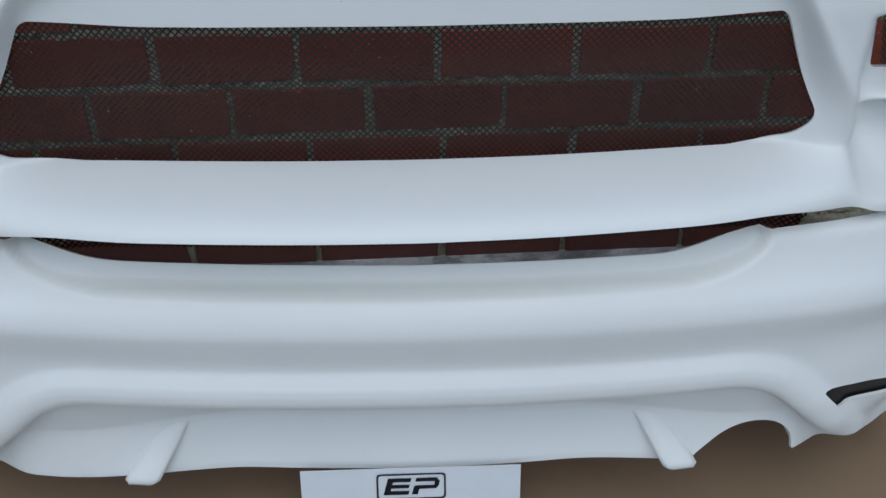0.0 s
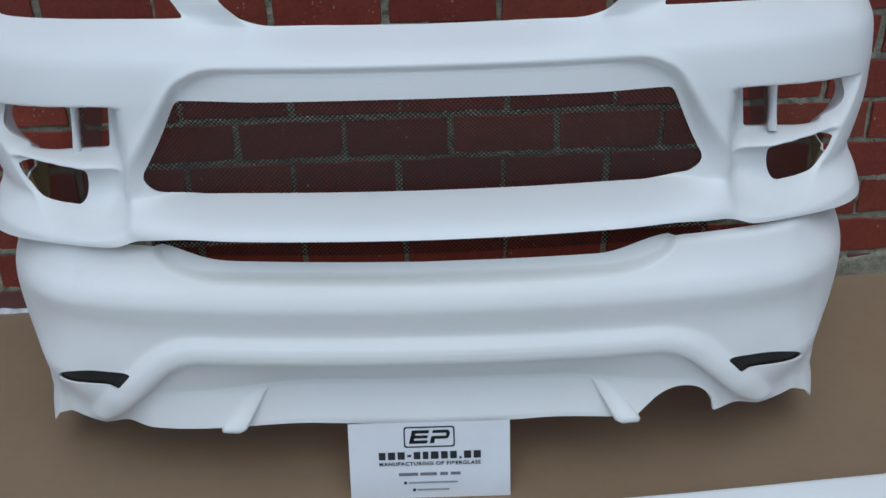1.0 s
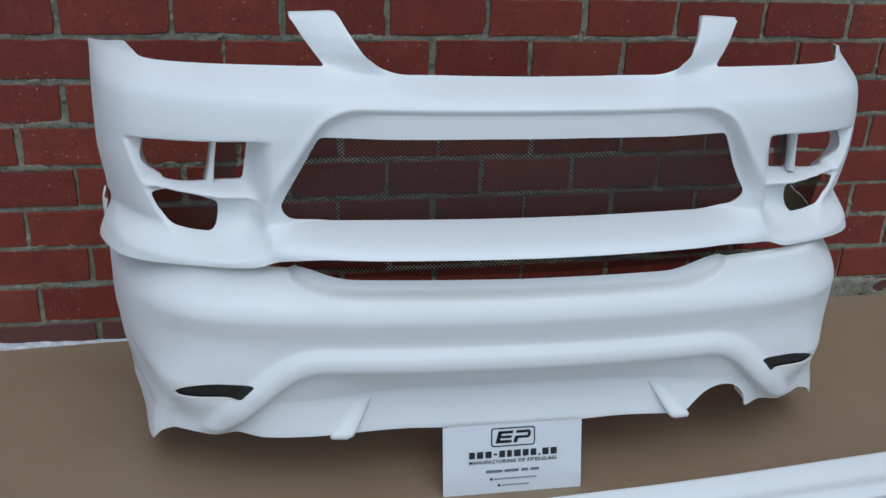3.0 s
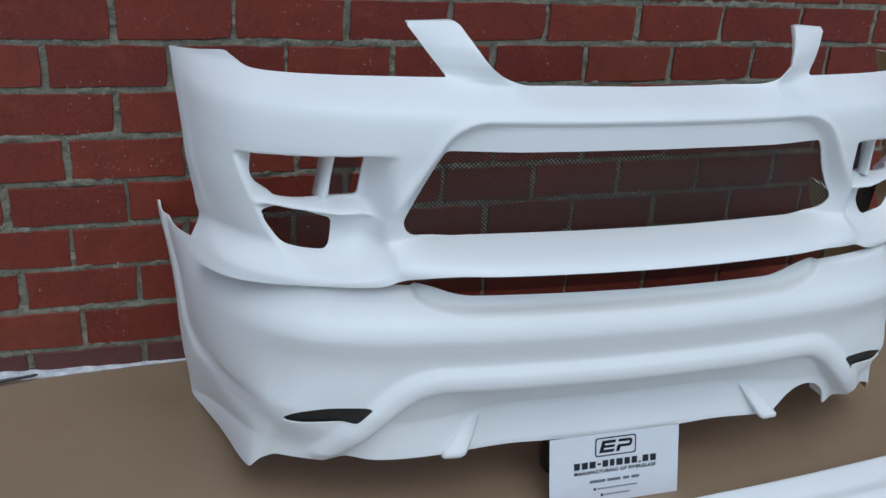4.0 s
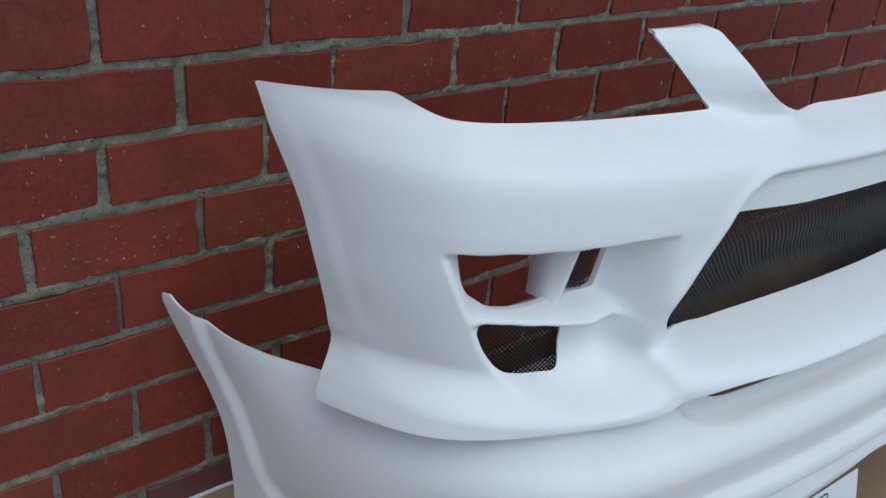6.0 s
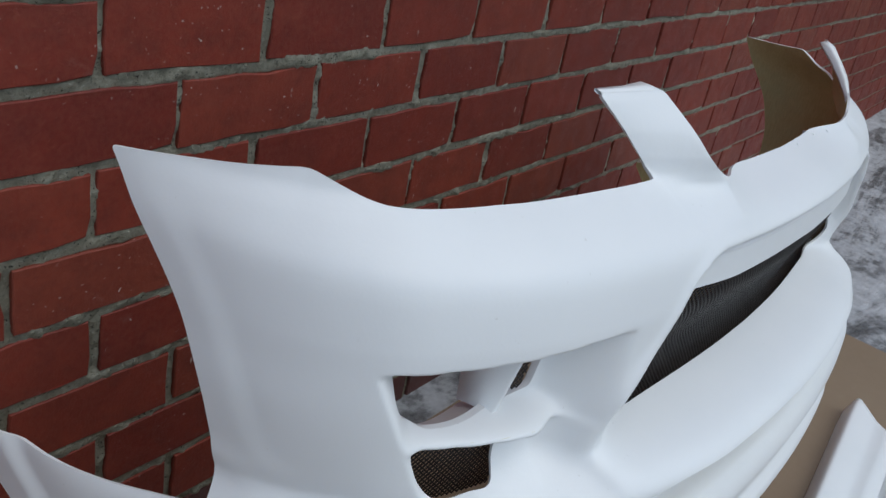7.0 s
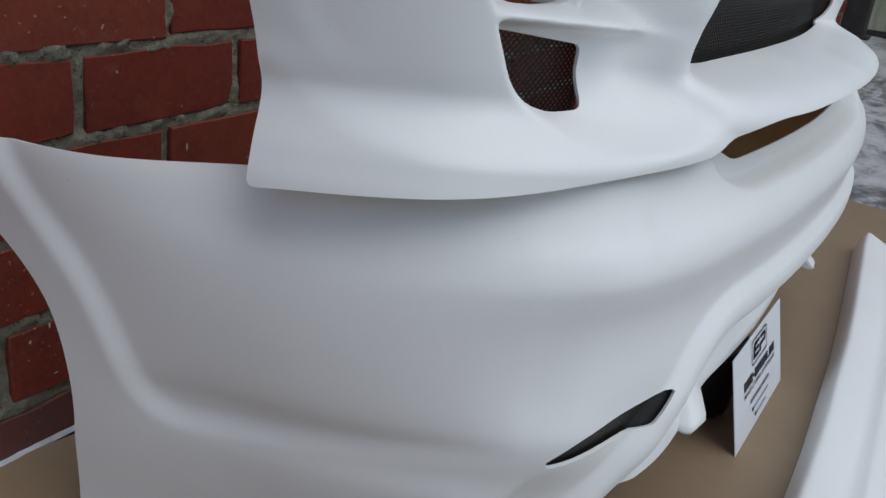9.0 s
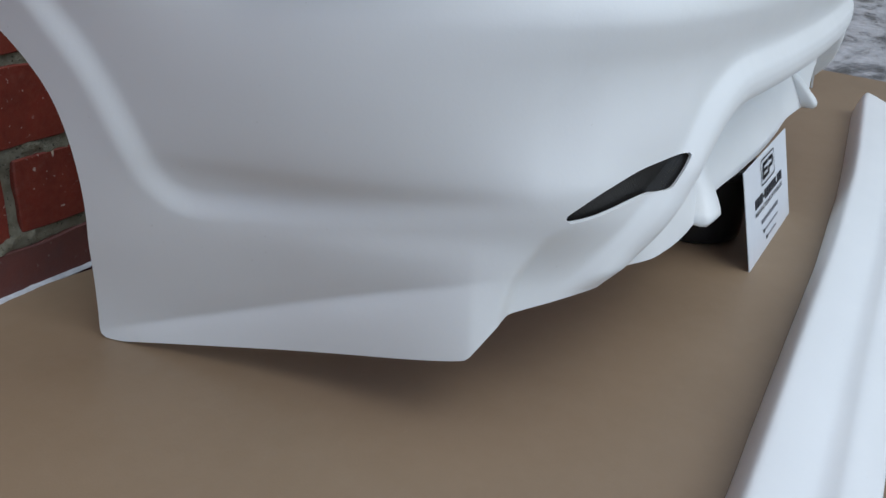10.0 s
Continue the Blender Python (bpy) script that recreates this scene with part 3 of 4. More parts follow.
        mesh_part("fibre_burr", vs, [(0, 1, 2, 3), (7, 6, 5, 4), (0, 4, 5, 1), (1, 5, 6, 2), (2, 6, 7, 3), (3, 7, 4, 0)], WHITE, e, smooth=False)
    return e


build_front()


# ---- the rear bumper ----
REAR = Plan([(0, 0.742), (0.15, 0.739), (0.30, 0.730), (0.44, 0.715), (0.52, 0.703), (0.62, 0.673), (0.69, 0.630), (0.735, 0.588), (0.775, 0.530), (0.805, 0.465), (0.827, 0.395), (0.843, 0.31), (0.856, 0.20), (0.866, 0.12), (0.874, 0.05), (0.877, 0.0)], 0.046, 0.026, 0.022)
rs, rd = REAR.from_side, REAR.from_depth
R_SLOT = rounded([(rs(0.511), 0.268), (rs(0.597), 0.264), (rs(0.648), 0.250), (rs(0.672), 0.231), (rs(0.668), 0.223), (rs(0.648), 0.224), (rs(0.60), 0.230), (rs(0.541), 0.235)], [0.004, 0.05, 0.02, 0.008, 0.008, 0.02, 0.04, 0.006])
R_OUT = rounded(
    [(-0.05, 0.4640), (rs(0.352), 0.4665), (rs(0.412), 0.489), (rs(0.45), 0.494), (rs(0.60), 0.497), (rs(0.75), 0.491), (rd(0.43), 0.473), (rd(0.25), 0.459), (rd(0.09), 0.455), (rd(0.060), 0.461), (rd(0.032), 0.451),
     (rd(0.100), 0.38), (rd(0.150), 0.34), (rd(0.184), 0.30), (rd(0.203), 0.24), (rd(0.205), 0.19), (rd(0.196), 0.12), (rd(0.189), 0.06), (rd(0.186), 0.0285), (rd(0.21), 0.0265), (rd(0.40), 0.055), (rd(0.586), 0.087), (rs(0.716), 0.119),
     (rs(0.690), 0.125), (rs(0.63), 0.134), (rs(0.55), 0.139), (rs(0.45), 0.140), (rs(0.30), 0.138), (0, 0.133), (-0.05, 0.133)],
    [0, 0.04, 0.02, 0.02, 0.05, 0.05, 0.05, 0.05, 0.006, 0.006, 0.004, 0.03, 0.02, 0.03, 0.03, 0.03, 0.03, 0.02, 0.012, 0.012, 0.05, 0.004, 0.012, 0.02, 0.03, 0.05, 0.05, 0.05, 0, 0])
R_ARCH = rounded([(rs(0.350), 0.09), (rs(0.372), 0.142), (rs(0.412), 0.186), (rs(0.442), 0.2005), (rs(0.478), 0.197), (rs(0.508), 0.172), (rs(0.522), 0.09)], [0, 0.012, 0.03, 0.03, 0.03, 0.03, 0])
R_DIFF = rounded([(-0.3, 0.314), (rs(0.430), 0.311), (rs(0.594), 0.151), (rs(0.655), 0.09), (-0.3, 0.09)], [0, 0.055, 0.03, 0.02, 0])
R_SHELF = rounded([(-0.3, 0.4405), (rs(0.35), 0.443), (rs(0.405), 0.453), (rs(0.446), 0.474), (rs(0.460), 0.55), (-0.3, 0.55)], [0, 0.03, 0.02, 0.02, 0, 0])
R_PANEL = rounded([(rd(0.09), 0.56), (rd(0.158), 0.42), (rd(0.242), 0.33), (rd(0.294), 0.209), (rd(0.45), 0.220), (rd(0.62), 0.242), (rd(0.62), 0.56)], [0, 0.06, 0.08, 0.04, 0.1, 0, 0])


def shorter(u, z):
    """The boot opening ends sooner on one side."""
    return np.abs(u) + 0.036 * (u > 0) * step(0.20, 0.30, np.abs(u)) * step(0.40, 0.43, z) * step(0.62, 0.50, np.abs(u))


def rear_relief(u, z):
    a = np.abs(u)
    s = np.interp(a, REAR.u, REAR.s)
    d = np.interp(a, REAR.u, REAR.d)
    side = step(0.60, 0.84, s)
    mid = curve(z, [0.02, 0.15, 0.28, 0.33, 0.36, 0.385, 0.405, 0.425, 0.445, 0.465, 0.482, 0.488, 0.492, 0.52],
                [-0.012, -0.012, -0.012, -0.012, -0.009, -0.003, 0.0, -0.006, -0.020, -0.031, -0.038, -0.042, -0.047, -0.09])
    # the flank, drawn in to a straight sill
    sill = np.minimum((0.735 + 0.246 * (0.584 - d) - s) / 0.92, 0)
    flank = curve(z, [0.0, 0.20, 0.27, 0.36, 0.42, 0.45, 0.47, 0.52], [-0.014, -0.014, -0.016, -0.012, -0.004, -0.002, -0.006, -0.020])
    flank = flank * step(0.06, 0.24, z) + sill * step(0.26, 0.05, z)
    # the flank's front half leans in above and below
    lean = curve(z, [0.0, 0.06, 0.10, 0.14, 0.18, 0.21, 0.235, 0.26, 0.29, 0.33, 0.36, 0.38, 0.40, 0.425, 0.445, 0.47, 0.52], [-0.012, -0.013, -0.016, -0.021, -0.025, -0.030, -0.026, -0.014, -0.008, -0.006, -0.008, -0.012, -0.019, -0.032, -0.042, -0.054, -0.076])
    flank = flank + lean * (1 - step(0.42, 0.18, d) * (1 - 0.6 * step(0.16, 0.03, z)))
    h = mid * (1 - side) + flank * side
    # the shelf under the boot opening
    h = h - (0.026 - 0.012 * step(0.32, 0.42, s)) * np.clip(inside(R_SHELF, shorter(u, z), z) / 0.005, 0, 1)
    # the diffuser: a rounded frame round a sunk, kinked panel
    df = inside(R_DIFF, a, z)
    frame_h = np.interp(df, [-0.044, -0.036, -0.026, -0.016, -0.007, 0.003, 0.010, 0.015, 0.020], [0.0, 0.001, 0.0075, 0.0135, 0.0155, 0.0150, 0.0125, 0.0085, 0.003])
    frame_h = frame_h * step(0.69, 0.60, s) * step(0.128, 0.160, z)
    sink = 0.018 + 0.040 * step(0.47, 0.20, s)
    panel = -sink * np.interp(z, [0.09, 0.145, 0.205, 0.214, 0.29], [0.80, 0.92, 1.36, 1.38, 0.42])
    low = step(0.185, 0.145, z)
    h = h + frame_h + (panel - frame_h) * step(0.0, 1.0, (df - 0.0165 + 0.016 * low) / (0.0045 + 0.030 * low))
    h = h - 0.012 * (u > 0) * step(0.41, 0.49, z) * step(0.62, 0.76, s) * step(0.30, 0.45, d)
    # fullness round the outer end of the slot
    h = h + 0.015 * bell(s - 0.680, 0.055) * bell(z - 0.240, 0.045)
    # the raised rim of the wheel arch and the sill
    rim = step(0.012, -0.020, inside(R_PANEL, a, z))
    h = h + 0.0095 * rim * step(0.68, 0.75, s) * (1 - 0.6 * step(0.38, 0.58, d))
    fin = np.interp(d, [0.19, 0.60], [0.036, 0.165])
    off = np.abs(z - fin)
    h = h - 0.013 * np.exp(-np.sqrt(off * off + 4e-6) / np.where(z > fin, 0.030, 0.018)) * step(0.64, 0.50, d) * step(0.15, 0.30, d) * step(0.69, 0.73, s)
    # the front face lies behind the flank's lower edge
    edge = np.interp(z, [0.10, 0.16, 0.20, 0.235], [0.718, 0.704, 0.688, 0.664])
    h = h - 0.017 * step(0.006, -0.014, s - edge) * step(0.232, 0.145, z) * step(0.50, 0.58, s)
    # the face over the slot stands proud of its lower lip
    h = h + 0.005 * step(0.222, 0.262, z) * step(0.38, 0.28, z) * step(0.47, 0.54, s) * step(0.695, 0.64, s)
    return h


def rear_keep(u, z):
    a = np.abs(u)
    k = inside(R_OUT, shorter(u, z), z)
    k = np.minimum(k, -inside(R_SLOT, a, z))
    return np.minimum(k, -inside(R_ARCH, u, z))


def build_rear():
    m = pose(0.194, 0, 0, 0, 0, -2.6)
    e = empty("rear_bumper", m, "white fibreglass rear bumper shell standing on the fibreboard", "bumper")
    shell("bumper_shell", REAR, rear_relief, rear_keep, rd(0.04), 0.012, 0.50, (0.0050, 0.0030), 0.004, e)
    for sd in (1, -1):
        wire_mesh("slot_mesh", REAR, R_SLOT, 0.008, 0.0040, sd, e, wire=0.0015, relief=rear_relief)
        # diffuser fin: a wedge that grows out of the panel and passes its lower edge
        rows = []
        for t in (0.0, 0.08, 0.2, 0.35, 0.5, 0.65, 0.8, 0.9, 0.96, 1.0):
            z = 0.206 - 0.068 * t
            c = 0.312 + 0.045 * t
            w = 0.0175 + 0.006 * t - 0.004 * float(step(0.9, 1.0, t))
            u = np.array([rs(c)])
            base = float(rear_relief(u, np.array([max(z, 0.152)]))[0])
            out = base + 0.027 * t ** 0.9 - 0.007 * float(step(0.9, 1.0, t))
            for k, deep in ((-1.0, base - 0.012), (-1.0, out - 0.006), (-0.72, out), (0.72, out), (1.0, out - 0.006), (1.0, base - 0.012)):
                uk = np.array([sd * rs(c + k * w)])
                rows.append(tuple(REAR.place(uk, np.array([deep]), np.array([z]))[0]))
        m = len(rows) // 6
        faces = [[6 * i + k, 6 * i + k + 1, 6 * i + 7 + k, 6 * i + 6 + k] for i in range(m - 1) for k in range(5)]
        faces += [[6 * i + 5, 6 * i, 6 * i + 6, 6 * i + 11] for i in range(m - 1)]
        faces += [[6 * m - 6 + k for k in range(6)], [5 - k for k in range(6)]]
        mesh_part("diffuser_fin", rows, faces, WHITE, e)
    v, f = flange(REAR, rear_relief, R_ARCH[R_ARCH[:, 1] > 0.152], 0.045, 1, 0.0)
    mesh_part("exhaust_lip", v, f[:-1], WHITE, e)
    return e


build_rear()


# ---- the side skirt ----
def build_skirt():
    e = empty("side_skirt", pose(0, 0, ground_z(-0.85), 0, 0, 0), "long white fibreglass side skirt lying on the fibreboard", "side skirt")
    # across: from the bumper side outwards
    prof = [(-0.758, 0.004), (-0.762, 0.018), (-0.767, 0.034), (-0.772, 0.047), (-0.777, 0.0545), (-0.783, 0.0565), (-0.792, 0.0555), (-0.806, 0.0530), (-0.822, 0.0490), (-0.836, 0.0460), (-0.850, 0.0465), (-0.862, 0.0480), (-0.874, 0.0460), (-0.888, 0.0410), (-0.902, 0.0365)]
    prof = spline(np.array(prof), 52)
    xs = np.concatenate([np.linspace(-0.80, 0.90, 70), np.linspace(0.91, 1.0, 14)])
    vs = []
    for x in xs:
        for y, z in prof:
            end = 1.152 + 1.05 * min(y + 0.785, 0) - 0.4 * max(y + 0.775, 0) + 0.5 * max(-0.872 - y, 0)
            xx = x if x <= 0.90 else 0.90 + (end - 0.90) * (x - 0.90) / 0.1
            shift = float(np.interp(xx, [-0.8, -0.3, 0.1, 0.45, 0.6, 0.8, 1.05, 1.2], [-0.036, -0.036, -0.036, -0.028, -0.021, -0.009, 0.006, 0.012])) * (0.45 + 0.55 * float(step(-0.90, -0.80, y)))
            wave = 0.0022 * (float(rough(xx, y, 0.22, 21, 2)) - 0.5)
            vs.append((xx, y + shift + wave, z + 0.8 * wave))
    n = len(prof)
    faces = [[i * n + j, i * n + j + 1, (i + 1) * n + j + 1, (i + 1) * n + j] for i in range(len(xs) - 1) for j in range(n - 1)]
    ob = mesh_part("skirt_bar", vs, faces, [WHITE, RAW], e)
    md = ob.modifiers.new("thickness", "SOLIDIFY")
    md.thickness, md.offset, md.material_offset, md.material_offset_rim = 0.004, -1, 1, 0
    # the end plate that runs out behind the wheel arch
    pts = rounded([(0.752, -0.890), (0.752, -0.916), (0.735, -1.13), (0.95, -1.13), (1.035, -1.02), (1.038, -0.93), (1.046, -0.890)], [0, 0.0, 0.02, 0.03, 0.06, 0.03, 0])
    bm = bmesh.new()
    vv = [bm.verts.new((x, y, 0.040 - 0.10 * (-0.89 - y))) for x, y in pts]
    f = bm.faces.new(vv)
    bmesh.ops.solidify(bm, geom=[f], thickness=0.004)
    bmesh.ops.recalc_face_normals(bm, faces=bm.faces)
    part("end_plate", bm, WHITE, e)
    return e


build_skirt()


# ---- the card and the tub behind it ----
def bar(x0, z0, x1, z1, mat, parent, name, y=-0.0016):
    return part(name, box(x0, y, z0, x1, y + 0.0008, z1), mat, parent)


def build_card():
    tilt = math.degrees(math.atan2(0.035, 0.142))
    e = empty("business_card_sign", pose(0.1585, -0.721, 0.0005, -tilt, 0, -2.0), "white printed card with black lettering leaning on a tub", "sign")
    part("card", box(-0.1455, 0, 0, 0.1455, 0.0012, 0.1465), CARD, e)
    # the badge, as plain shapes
    ring = bmesh.new()
    o = rounded([(-0.046, 0.099), (0.046, 0.099), (0.046, 0.139), (-0.046, 0.139)], 0.006)
    i = rounded([(-0.0435, 0.1015), (0.0435, 0.1015), (0.0435, 0.1365), (-0.0435, 0.1365)], 0.005)
    vo = [ring.verts.new((x, -0.0012, z)) for x, z in o]
    vi = [ring.verts.new((x, -0.0012, z)) for x, z in i]
    for k in range(len(vo)):
        j = (k + 1) % len(vo)
        ring.faces.new((vo[k], vo[j], vi[j], vi[k]))
    part("badge_frame", ring, INK, e)
    # slanted strokes of the badge
    for outline in (((-0.037, 0.1065), (-0.004, 0.1065), (-0.0025, 0.1125), (-0.0290, 0.1125)), ((-0.0345, 0.1165), (-0.0035, 0.1165), (-0.0020, 0.1220), (-0.0330, 0.1220)), ((-0.0320, 0.1260), (-0.0010, 0.1260), (0.0005, 0.1320), (-0.0305, 0.1320)),
                    ((-0.0370, 0.1070), (-0.0290, 0.1070), (-0.0225, 0.1315), (-0.0305, 0.1315)), ((0.0005, 0.1065), (0.0085, 0.1065), (0.0115, 0.1185), (0.0035, 0.1185)),
                    ((0.0035, 0.1150), (0.0330, 0.1150), (0.0365, 0.1205), (0.0050, 0.1205)), ((0.0055, 0.1262), (0.0370, 0.1262), (0.0345, 0.1320), (0.0070, 0.1320)), ((0.0300, 0.1170), (0.0362, 0.1190), (0.0382, 0.1275), (0.0318, 0.1290))):
        bm = bmesh.new()
        f = bm.faces.new([bm.verts.new((x, -0.0010 - 0.00004 * len(outline), z)) for x, z in outline])
        bmesh.ops.solidify(bm, geom=[f], thickness=0.0004)
        part("badge_stroke", bm, INK, e)
    # firm's name as plain blocks
    x = -0.092
    for w in (0.012, 0.013, 0.013, 0.007, 0.012, 0.010, 0.014, 0.012, 0.012, 0.004, 0.013, 0.013):
        z0, z1 = (0.0815, 0.0851) if w == 0.007 else (0.076, 0.0796) if w == 0.004 else (0.0765, 0.0905)
        bar(x, z0, x + w, z1, INK, e, "name_block")
        x += w + 0.0045
    # the line that can be read
    cu = bpy.data.curves.new("motto", "FONT")
    cu.body = "MANUFACTURING OF FIBERGLASS"
    cu.align_x = "CENTER"
    cu.size = 0.0098
    cu.space_character = 1.18
    cu.offset = 0.00035
    tmp = bpy.data.objects.new("motto", cu)
    scene.collection.objects.link(tmp)
    bpy.context.view_layer.update()
    me = bpy.data.meshes.new_from_object(tmp.evaluated_get(bpy.context.evaluated_depsgraph_get()))
    bpy.data.objects.remove(tmp)
    me.materials.clear()
    me.materials.append(INK)
    co = np.array([v.co[:] for v in me.vertices])
    k = 0.184 / (co[:, 0].max() - co[:, 0].min())
    me.transform(Matrix.Diagonal((k, 1, 1, 1)))
    t = new("motto", me)
    t.parent = e
    t.matrix_local = pose(0, -0.0012, 0.0645, 90, 0, 0)
    # numbers and addresses as bars
    for x0, x1, z0, z1, mat in ((-0.057, -0.022, 0.0445, 0.050, GREYINK), (-0.018, 0.012, 0.0445, 0.050, GREYINK), (0.018, 0.032, 0.0445, 0.050, GREYINK), (0.037, 0.055, 0.0445, 0.050, GREYINK),
                                (-0.048, -0.043, 0.028, 0.033, INK), (-0.040, 0.050, 0.0292, 0.0322, PALEINK), (-0.032, -0.027, 0.014, 0.019, INK), (-0.024, 0.034, 0.0152, 0.0182, PALEINK)):
        bar(x0, z0, x1, z1, mat, e, "text_bar")


build_card()


def lathe(profile, n=40):
    vs, faces = [], []
    for r, z in profile:
        for k in range(n):
            a = 2 * math.pi * k / n
            vs.append((r * math.cos(a), r * math.sin(a), z))
    for i in range(len(profile) - 1):
        for k in range(n):
            faces.append([i * n + k, i * n + (k + 1) % n, (i + 1) * n + (k + 1) % n, (i + 1) * n + k])
    return vs, faces


def build_tub():
    e = empty("black_tub", pose(0.125, -0.60, ground_z(-0.60)), "round black plastic tub propping up the rear bumper", "tub")
    v, f = lathe([(0.0, 0.0), (0.068, 0.0), (0.074, 0.004), (0.076, 0.012), (0.080, 0.100), (0.0805, 0.104)])
    mesh_part("tub_body", v, f, BLACK, e)
    v, f = lathe([(0.0805, 0.103), (0.084, 0.104), (0.085, 0.108), (0.085, 0.116), (0.083, 0.120), (0.078, 0.121), (0.074, 0.117), (0.0, 0.117)])
    mesh_part("tub_lid", v, f, BLACK, e)


build_tub()


# ---- the brick wall, piece by piece ----
def brick_mesh(w, h, seed, depth=0.06):
    """A brick face with worn, uneven edges; its face looks to -y at y = 0."""
    rng = random.Random(seed)
    b = 0.0016
    jit = lambda k: rng.uniform(-k, k)
    loop = [(-1 + 0.4 * k, -1) for k in range(5)] + [(1, -1), (1, -0.33), (1, 0.33)] + [(1 - 0.4 * k, 1) for k in range(5)] + [(-1, 1), (-1, 0.33), (-1, -0.33)]
    n = len(loop)
    wear = [(jit(0.0016), jit(0.0016), rng.random() ** 6 * 0.005) for _ in loop]
    vs = []
    for inset, y in ((0.0, depth), (0.0, b), (b, 0.0)):
        for (sx, sz), (jx, jz, chip) in zip(loop, wear):
            vs.append((sx * (w / 2 - inset) + jx - chip * sx * (abs(sx) == 1), y + (jit(0.0003) if y < depth else 0), sz * (h / 2 - inset) + jz - chip * sz * (abs(sz) == 1)))
    faces = [(n * r + k, n * r + (k + 1) % n, n * r + n + (k + 1) % n, n * r + n + k) for r in range(2) for k in range(n)]
    faces.append(tuple(range(2 * n, 3 * n)))
    return vs, faces


def mortar_face(x0, x1, z0, z1, cell):
    """The raked mortar between the bricks, smeared over their edges here and there."""
    xs, zs = np.arange(x0, x1, cell), np.arange(z0, z1, cell)
    X, Z = np.meshgrid(xs, zs, indexing="ij")
    row = np.floor((Z - FIRST) / COURSE)
    across = np.abs((Z - FIRST) / COURSE - np.round((Z - FIRST) / COURSE)) * COURSE
    q = (X - np.vectorize(phase)(row.astype(int))) / PITCH
    upright = np.abs(q - np.round(q)) * PITCH
    near = np.minimum(across, upright)
    coarse, fine = rough(X, Z, 0.06, 1), rough(X, Z, 0.014, 2)
    y = 0.0036 - 0.0035 * (coarse - 0.5) + 0.005 * (fine - 0.5) + 0.003 * step(0.0, 0.004, across - upright)
    # squeezed out over the brick edges here and there, thinning to nothing
    smear = step(0.50, 0.66, 0.5 * coarse + 0.5 * rough(X, Z, 0.020, 3)) * step(0.0125, 0.0045, near + 0.008 * (fine - 0.5))
    y = y - 0.0050 * smear
    y = y + 0.008 * step(0.010, 0.0155, near)
    n = len(zs)
    faces = [[i * n + k, (i + 1) * n + k, (i + 1) * n + k + 1, i * n + k + 1] for i in range(len(xs) - 1) for k in range(n - 1)]
    return np.stack([X.ravel(), y.ravel(), Z.ravel()], 1), faces


def crust(x0, x1, z0, z1, cell, keep, height, thick):
    """A skin of snow or mortar on the wall's foot: keep(x, z) > 0 is material."""
    xs, zs = np.arange(x0, x1, cell), np.arange(z0, z1, cell)
    X, Z = np.meshgrid(xs, zs, indexing="ij")
    k = keep(X, Z)
    y = -height(X, Z) * step(-0.004, 0.010, k) + 0.012 * step(0.004, -0.006, k)
    n = len(zs)
    faces = [[i * n + j, (i + 1) * n + j, (i + 1) * n + j + 1, i * n + j + 1] for i in range(len(xs) - 1) for j in range(n - 1) if max(k[i, j], k[i + 1, j + 1]) > -0.008]
    return np.stack([X.ravel(), y.ravel(), Z.ravel()], 1), faces


def build_wall():
    X0, X1, ZT = -3.2, 6.75, 3.05
    base = box(X0 - 0.01, 0.0080, -0.25, X1, 0.25, ZT, 0)
    wall = part("wall_north", base, MORTAR)
    tagged(wall, "red brick wall with grey mortar joints", "wall", kind="structure")
    v, f = mortar_face(-1.62, 2.1, -0.06, 1.22, 0.0041)
    mesh_part("mortar_joint", v, f, MORTAR, wall)
    # mortar smeared over the bottom course
    v, f = crust(1.0, 2.3, 0.0, 0.15, 0.005, lambda x, z: 0.088 - z + 0.05 * (rough(x, z, 0.16, 4) - 0.5) - 0.05 * step(0.58, 0.66, rough(x, z, 0.05, 6, 2)), lambda x, z: 0.004 + 0.004 * rough(x, z, 0.02, 5), 0.0)
    mesh_part("mortar_smear", v, f, MORTAR, wall)
    bw, bh = PITCH - JOINT, COURSE - JOINT
    shared = []
    for k in range(10):
        me = bpy.data.meshes.new("brick")
        v, f = brick_mesh(bw, bh, k)
        me.from_pydata(v, [], f)
        me.materials.append(BRICK)
        shared.append(me)
    stained = [m.copy() for m in shared]
    for m in stained:
        m.materials[0] = STAINED
    far_v, far_f = [], []
    rng = random.Random(5)
    made = 0
    for row in range(-2, 29):
        zc = FIRST + (row + 0.5) * COURSE
        off = phase(row)
        for i in range(-14, 32):
            x = i * PITCH + off + PITCH / 2
            if x < X0 + 0.1 or x > X1 - 0.1:
                continue
            dx, dy, dz, tilt = rng.uniform(-0.003, 0.003), rng.uniform(-0.0012, 0.0016), rng.uniform(-0.0018, 0.0018), rng.uniform(-0.25, 0.25)
            m = pose(x + dx, dy, zc + dz, tilt, tilt * 0.5, tilt * 0.7)
            if -1.45 < x < 1.75 and -1 <= row <= 10:
                ob = new("brick", (stained if row == -1 else shared)[rng.randrange(10)])
                ob.parent = wall
                ob.matrix_local = m
                made += 1
            else:
                v, f = brick_mesh(bw, bh, rng.randrange(1000))
                k = len(far_v)
                far_v += [m @ Vector(p) for p in v]
                far_f += [[k + a for a in q] for q in f]
    far = mesh_part("further_bricks", far_v, far_f, BRICK, wall, smooth=False)
    far["kind"] = "stuff"


build_wall()


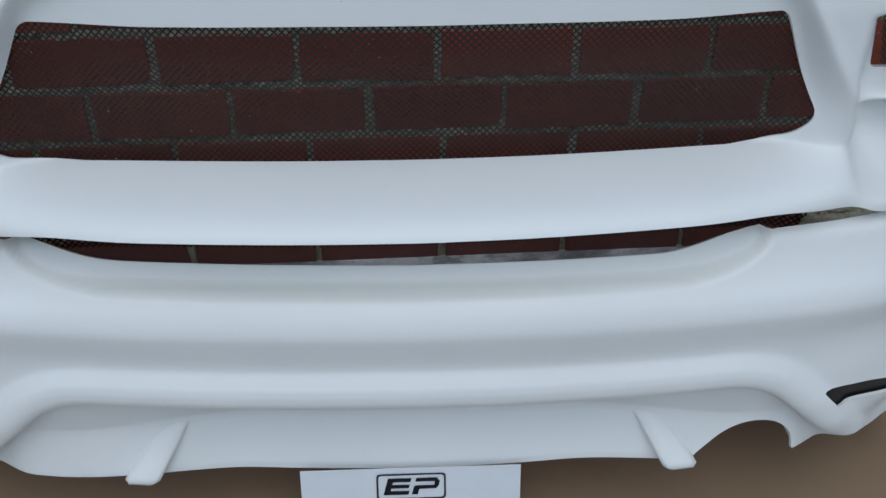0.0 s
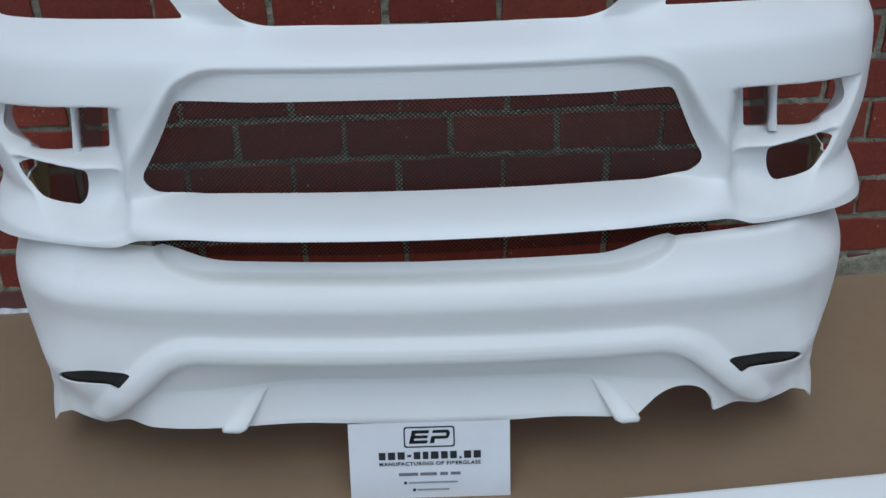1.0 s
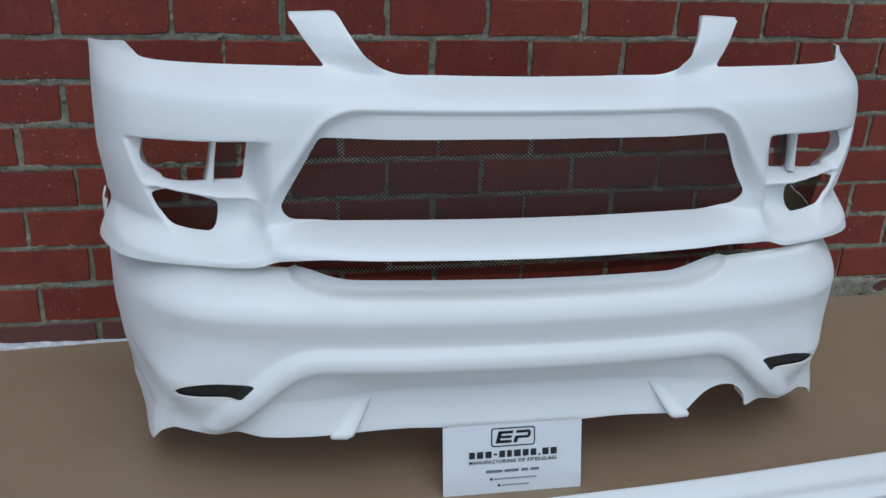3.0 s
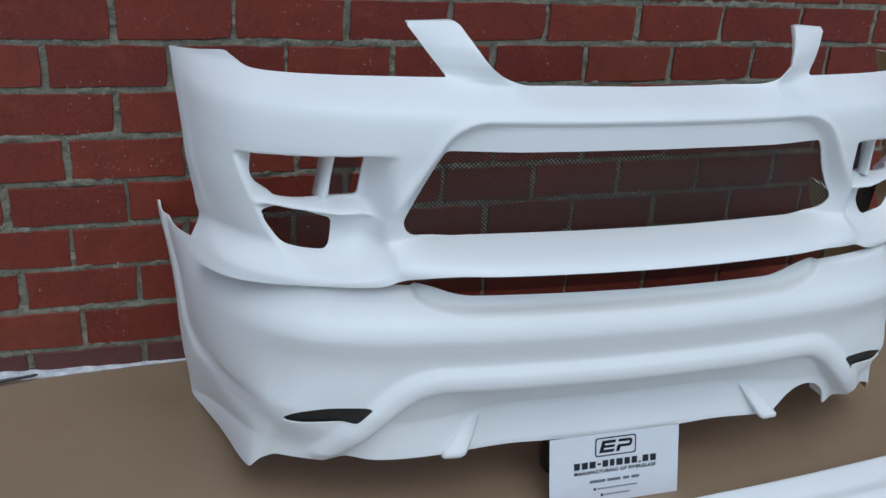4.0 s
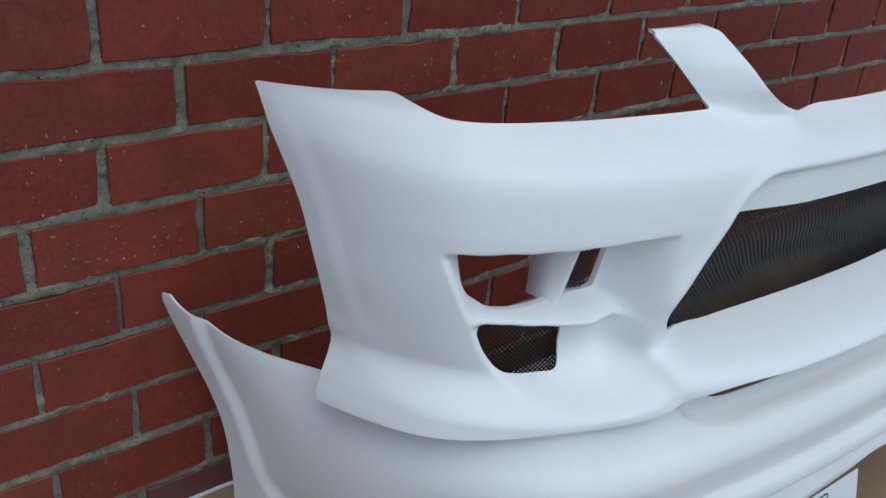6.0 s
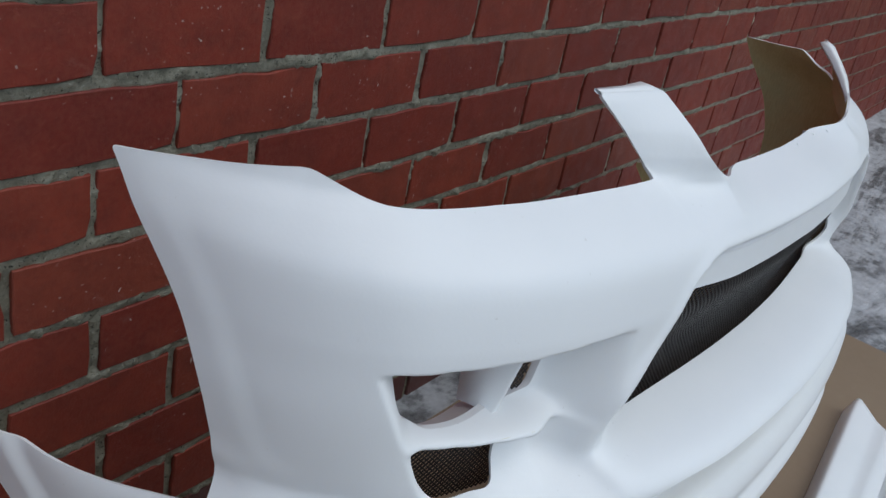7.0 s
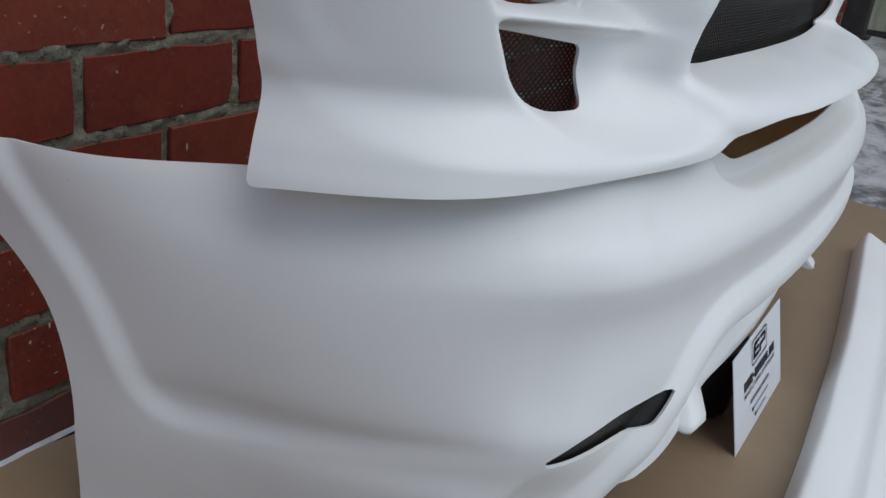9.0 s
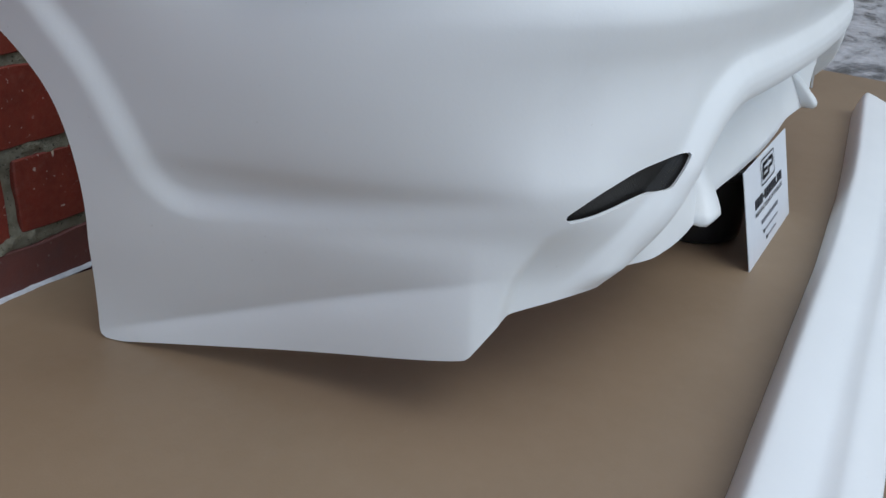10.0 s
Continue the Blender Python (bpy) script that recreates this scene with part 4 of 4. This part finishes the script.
# ---- at the foot of the wall and at its far end ----
def build_foot_of_wall():
    # old snow caught between the sheet and the wall
    xs = np.arange(-1.78, -0.52, 0.006)
    vs, faces = [], []
    for x in xs:
        fade = float(step(-0.62, -1.05, x))
        up = (0.003 + 0.020 * float(rough(x, 0.0, 0.13, 8)) ** 1.5 + 0.006 * float(rough(x, 0.0, 0.025, 9))) * (0.3 + 0.7 * fade)
        out = 0.006 + 0.018 * float(rough(x, 5.0, 0.08, 10)) * fade
        z = 0.030
        for k in range(7):
            a = k / 6 * math.pi / 2
            vs.append((x, 0.004 - (out + 0.004) * math.cos(a) - 0.003 * float(rough(x, k, 0.02, 11)), z + up * math.sin(a) + 0.003 * float(rough(x, k + 9, 0.012, 12))))
        vs.append((x, 0.006, z - 0.004))
    n = 8
    for i in range(len(xs) - 1):
        for k in range(n):
            faces.append([i * n + k, (i + 1) * n + k, (i + 1) * n + (k + 1) % n, i * n + (k + 1) % n])
    e = empty("snow_strip", Matrix(), "thin strip of old snow along the foot of the brick wall", "snow")
    mesh_part("snow", vs, faces, SNOW, e)
    # a torn black strip lying on it
    vs, faces = [], []
    line = spline(np.array([(-1.62, -0.045, 0.036), (-1.45, -0.040, 0.040), (-1.32, -0.030, 0.044), (-1.20, -0.040, 0.040), (-1.08, -0.034, 0.043), (-0.98, -0.026, 0.048)]), 60)
    for i, p in enumerate(line):
        w = 0.0075 * math.sin(math.pi * (i + 1) / (len(line) + 1)) ** 0.5
        for dy, dz in ((-w, -0.002), (-w * 0.3, 0.0022), (w * 0.5, 0.003), (w, 0.0)):
            vs.append((p[0], p[1] + dy, p[2] + dz))
    for i in range(len(line) - 1):
        for k in range(4):
            faces.append([4 * i + k, 4 * i + 4 + k, 4 * i + 4 + (k + 1) % 4, 4 * i + (k + 1) % 4])
    b = empty("rubber_strip", Matrix(), "torn black rubber strip lying along the foot of the wall", "strip")
    mesh_part("strip", vs, faces, BLACK, b)


build_foot_of_wall()


def build_far_end():
    g = ground_z(0) - 0.014
    e = empty("gate_post", pose(6.86, -0.02, g - 0.02), "dark painted steel post at the end of the brick wall", "post")
    part("post", box(-0.10, -0.16, 0, 0.10, 0.10, 3.0, 0.012, 2), DARKPAINT, e)
    part("foot_plate", box(-0.14, -0.20, 0, 0.14, 0.12, 0.035, 0.006, 2), DARKPAINT, e)
    w = part("wall_east", box(7.25, -9.0, -0.5, 7.45, 0.24, 3.05, 0), PANEL)
    tagged(w, "pale weathered panel wall beyond the dark post", "wall", kind="structure")
    for k in range(6):
        y1 = -0.02 - 1.5 * k
        p = part("panel", box(7.225, y1 - 1.48, ground_z(y1 - 0.7) + 0.05, 7.25, y1, 2.95, 0.006, 2), PANEL, w)
    # dark-painted strip standing in for the shaded gap under the panels
    part("base_rail", box(7.215, -9.0, -0.55, 7.247, 0.0, 0.06, 0), DARKPAINT, w)


build_far_end()
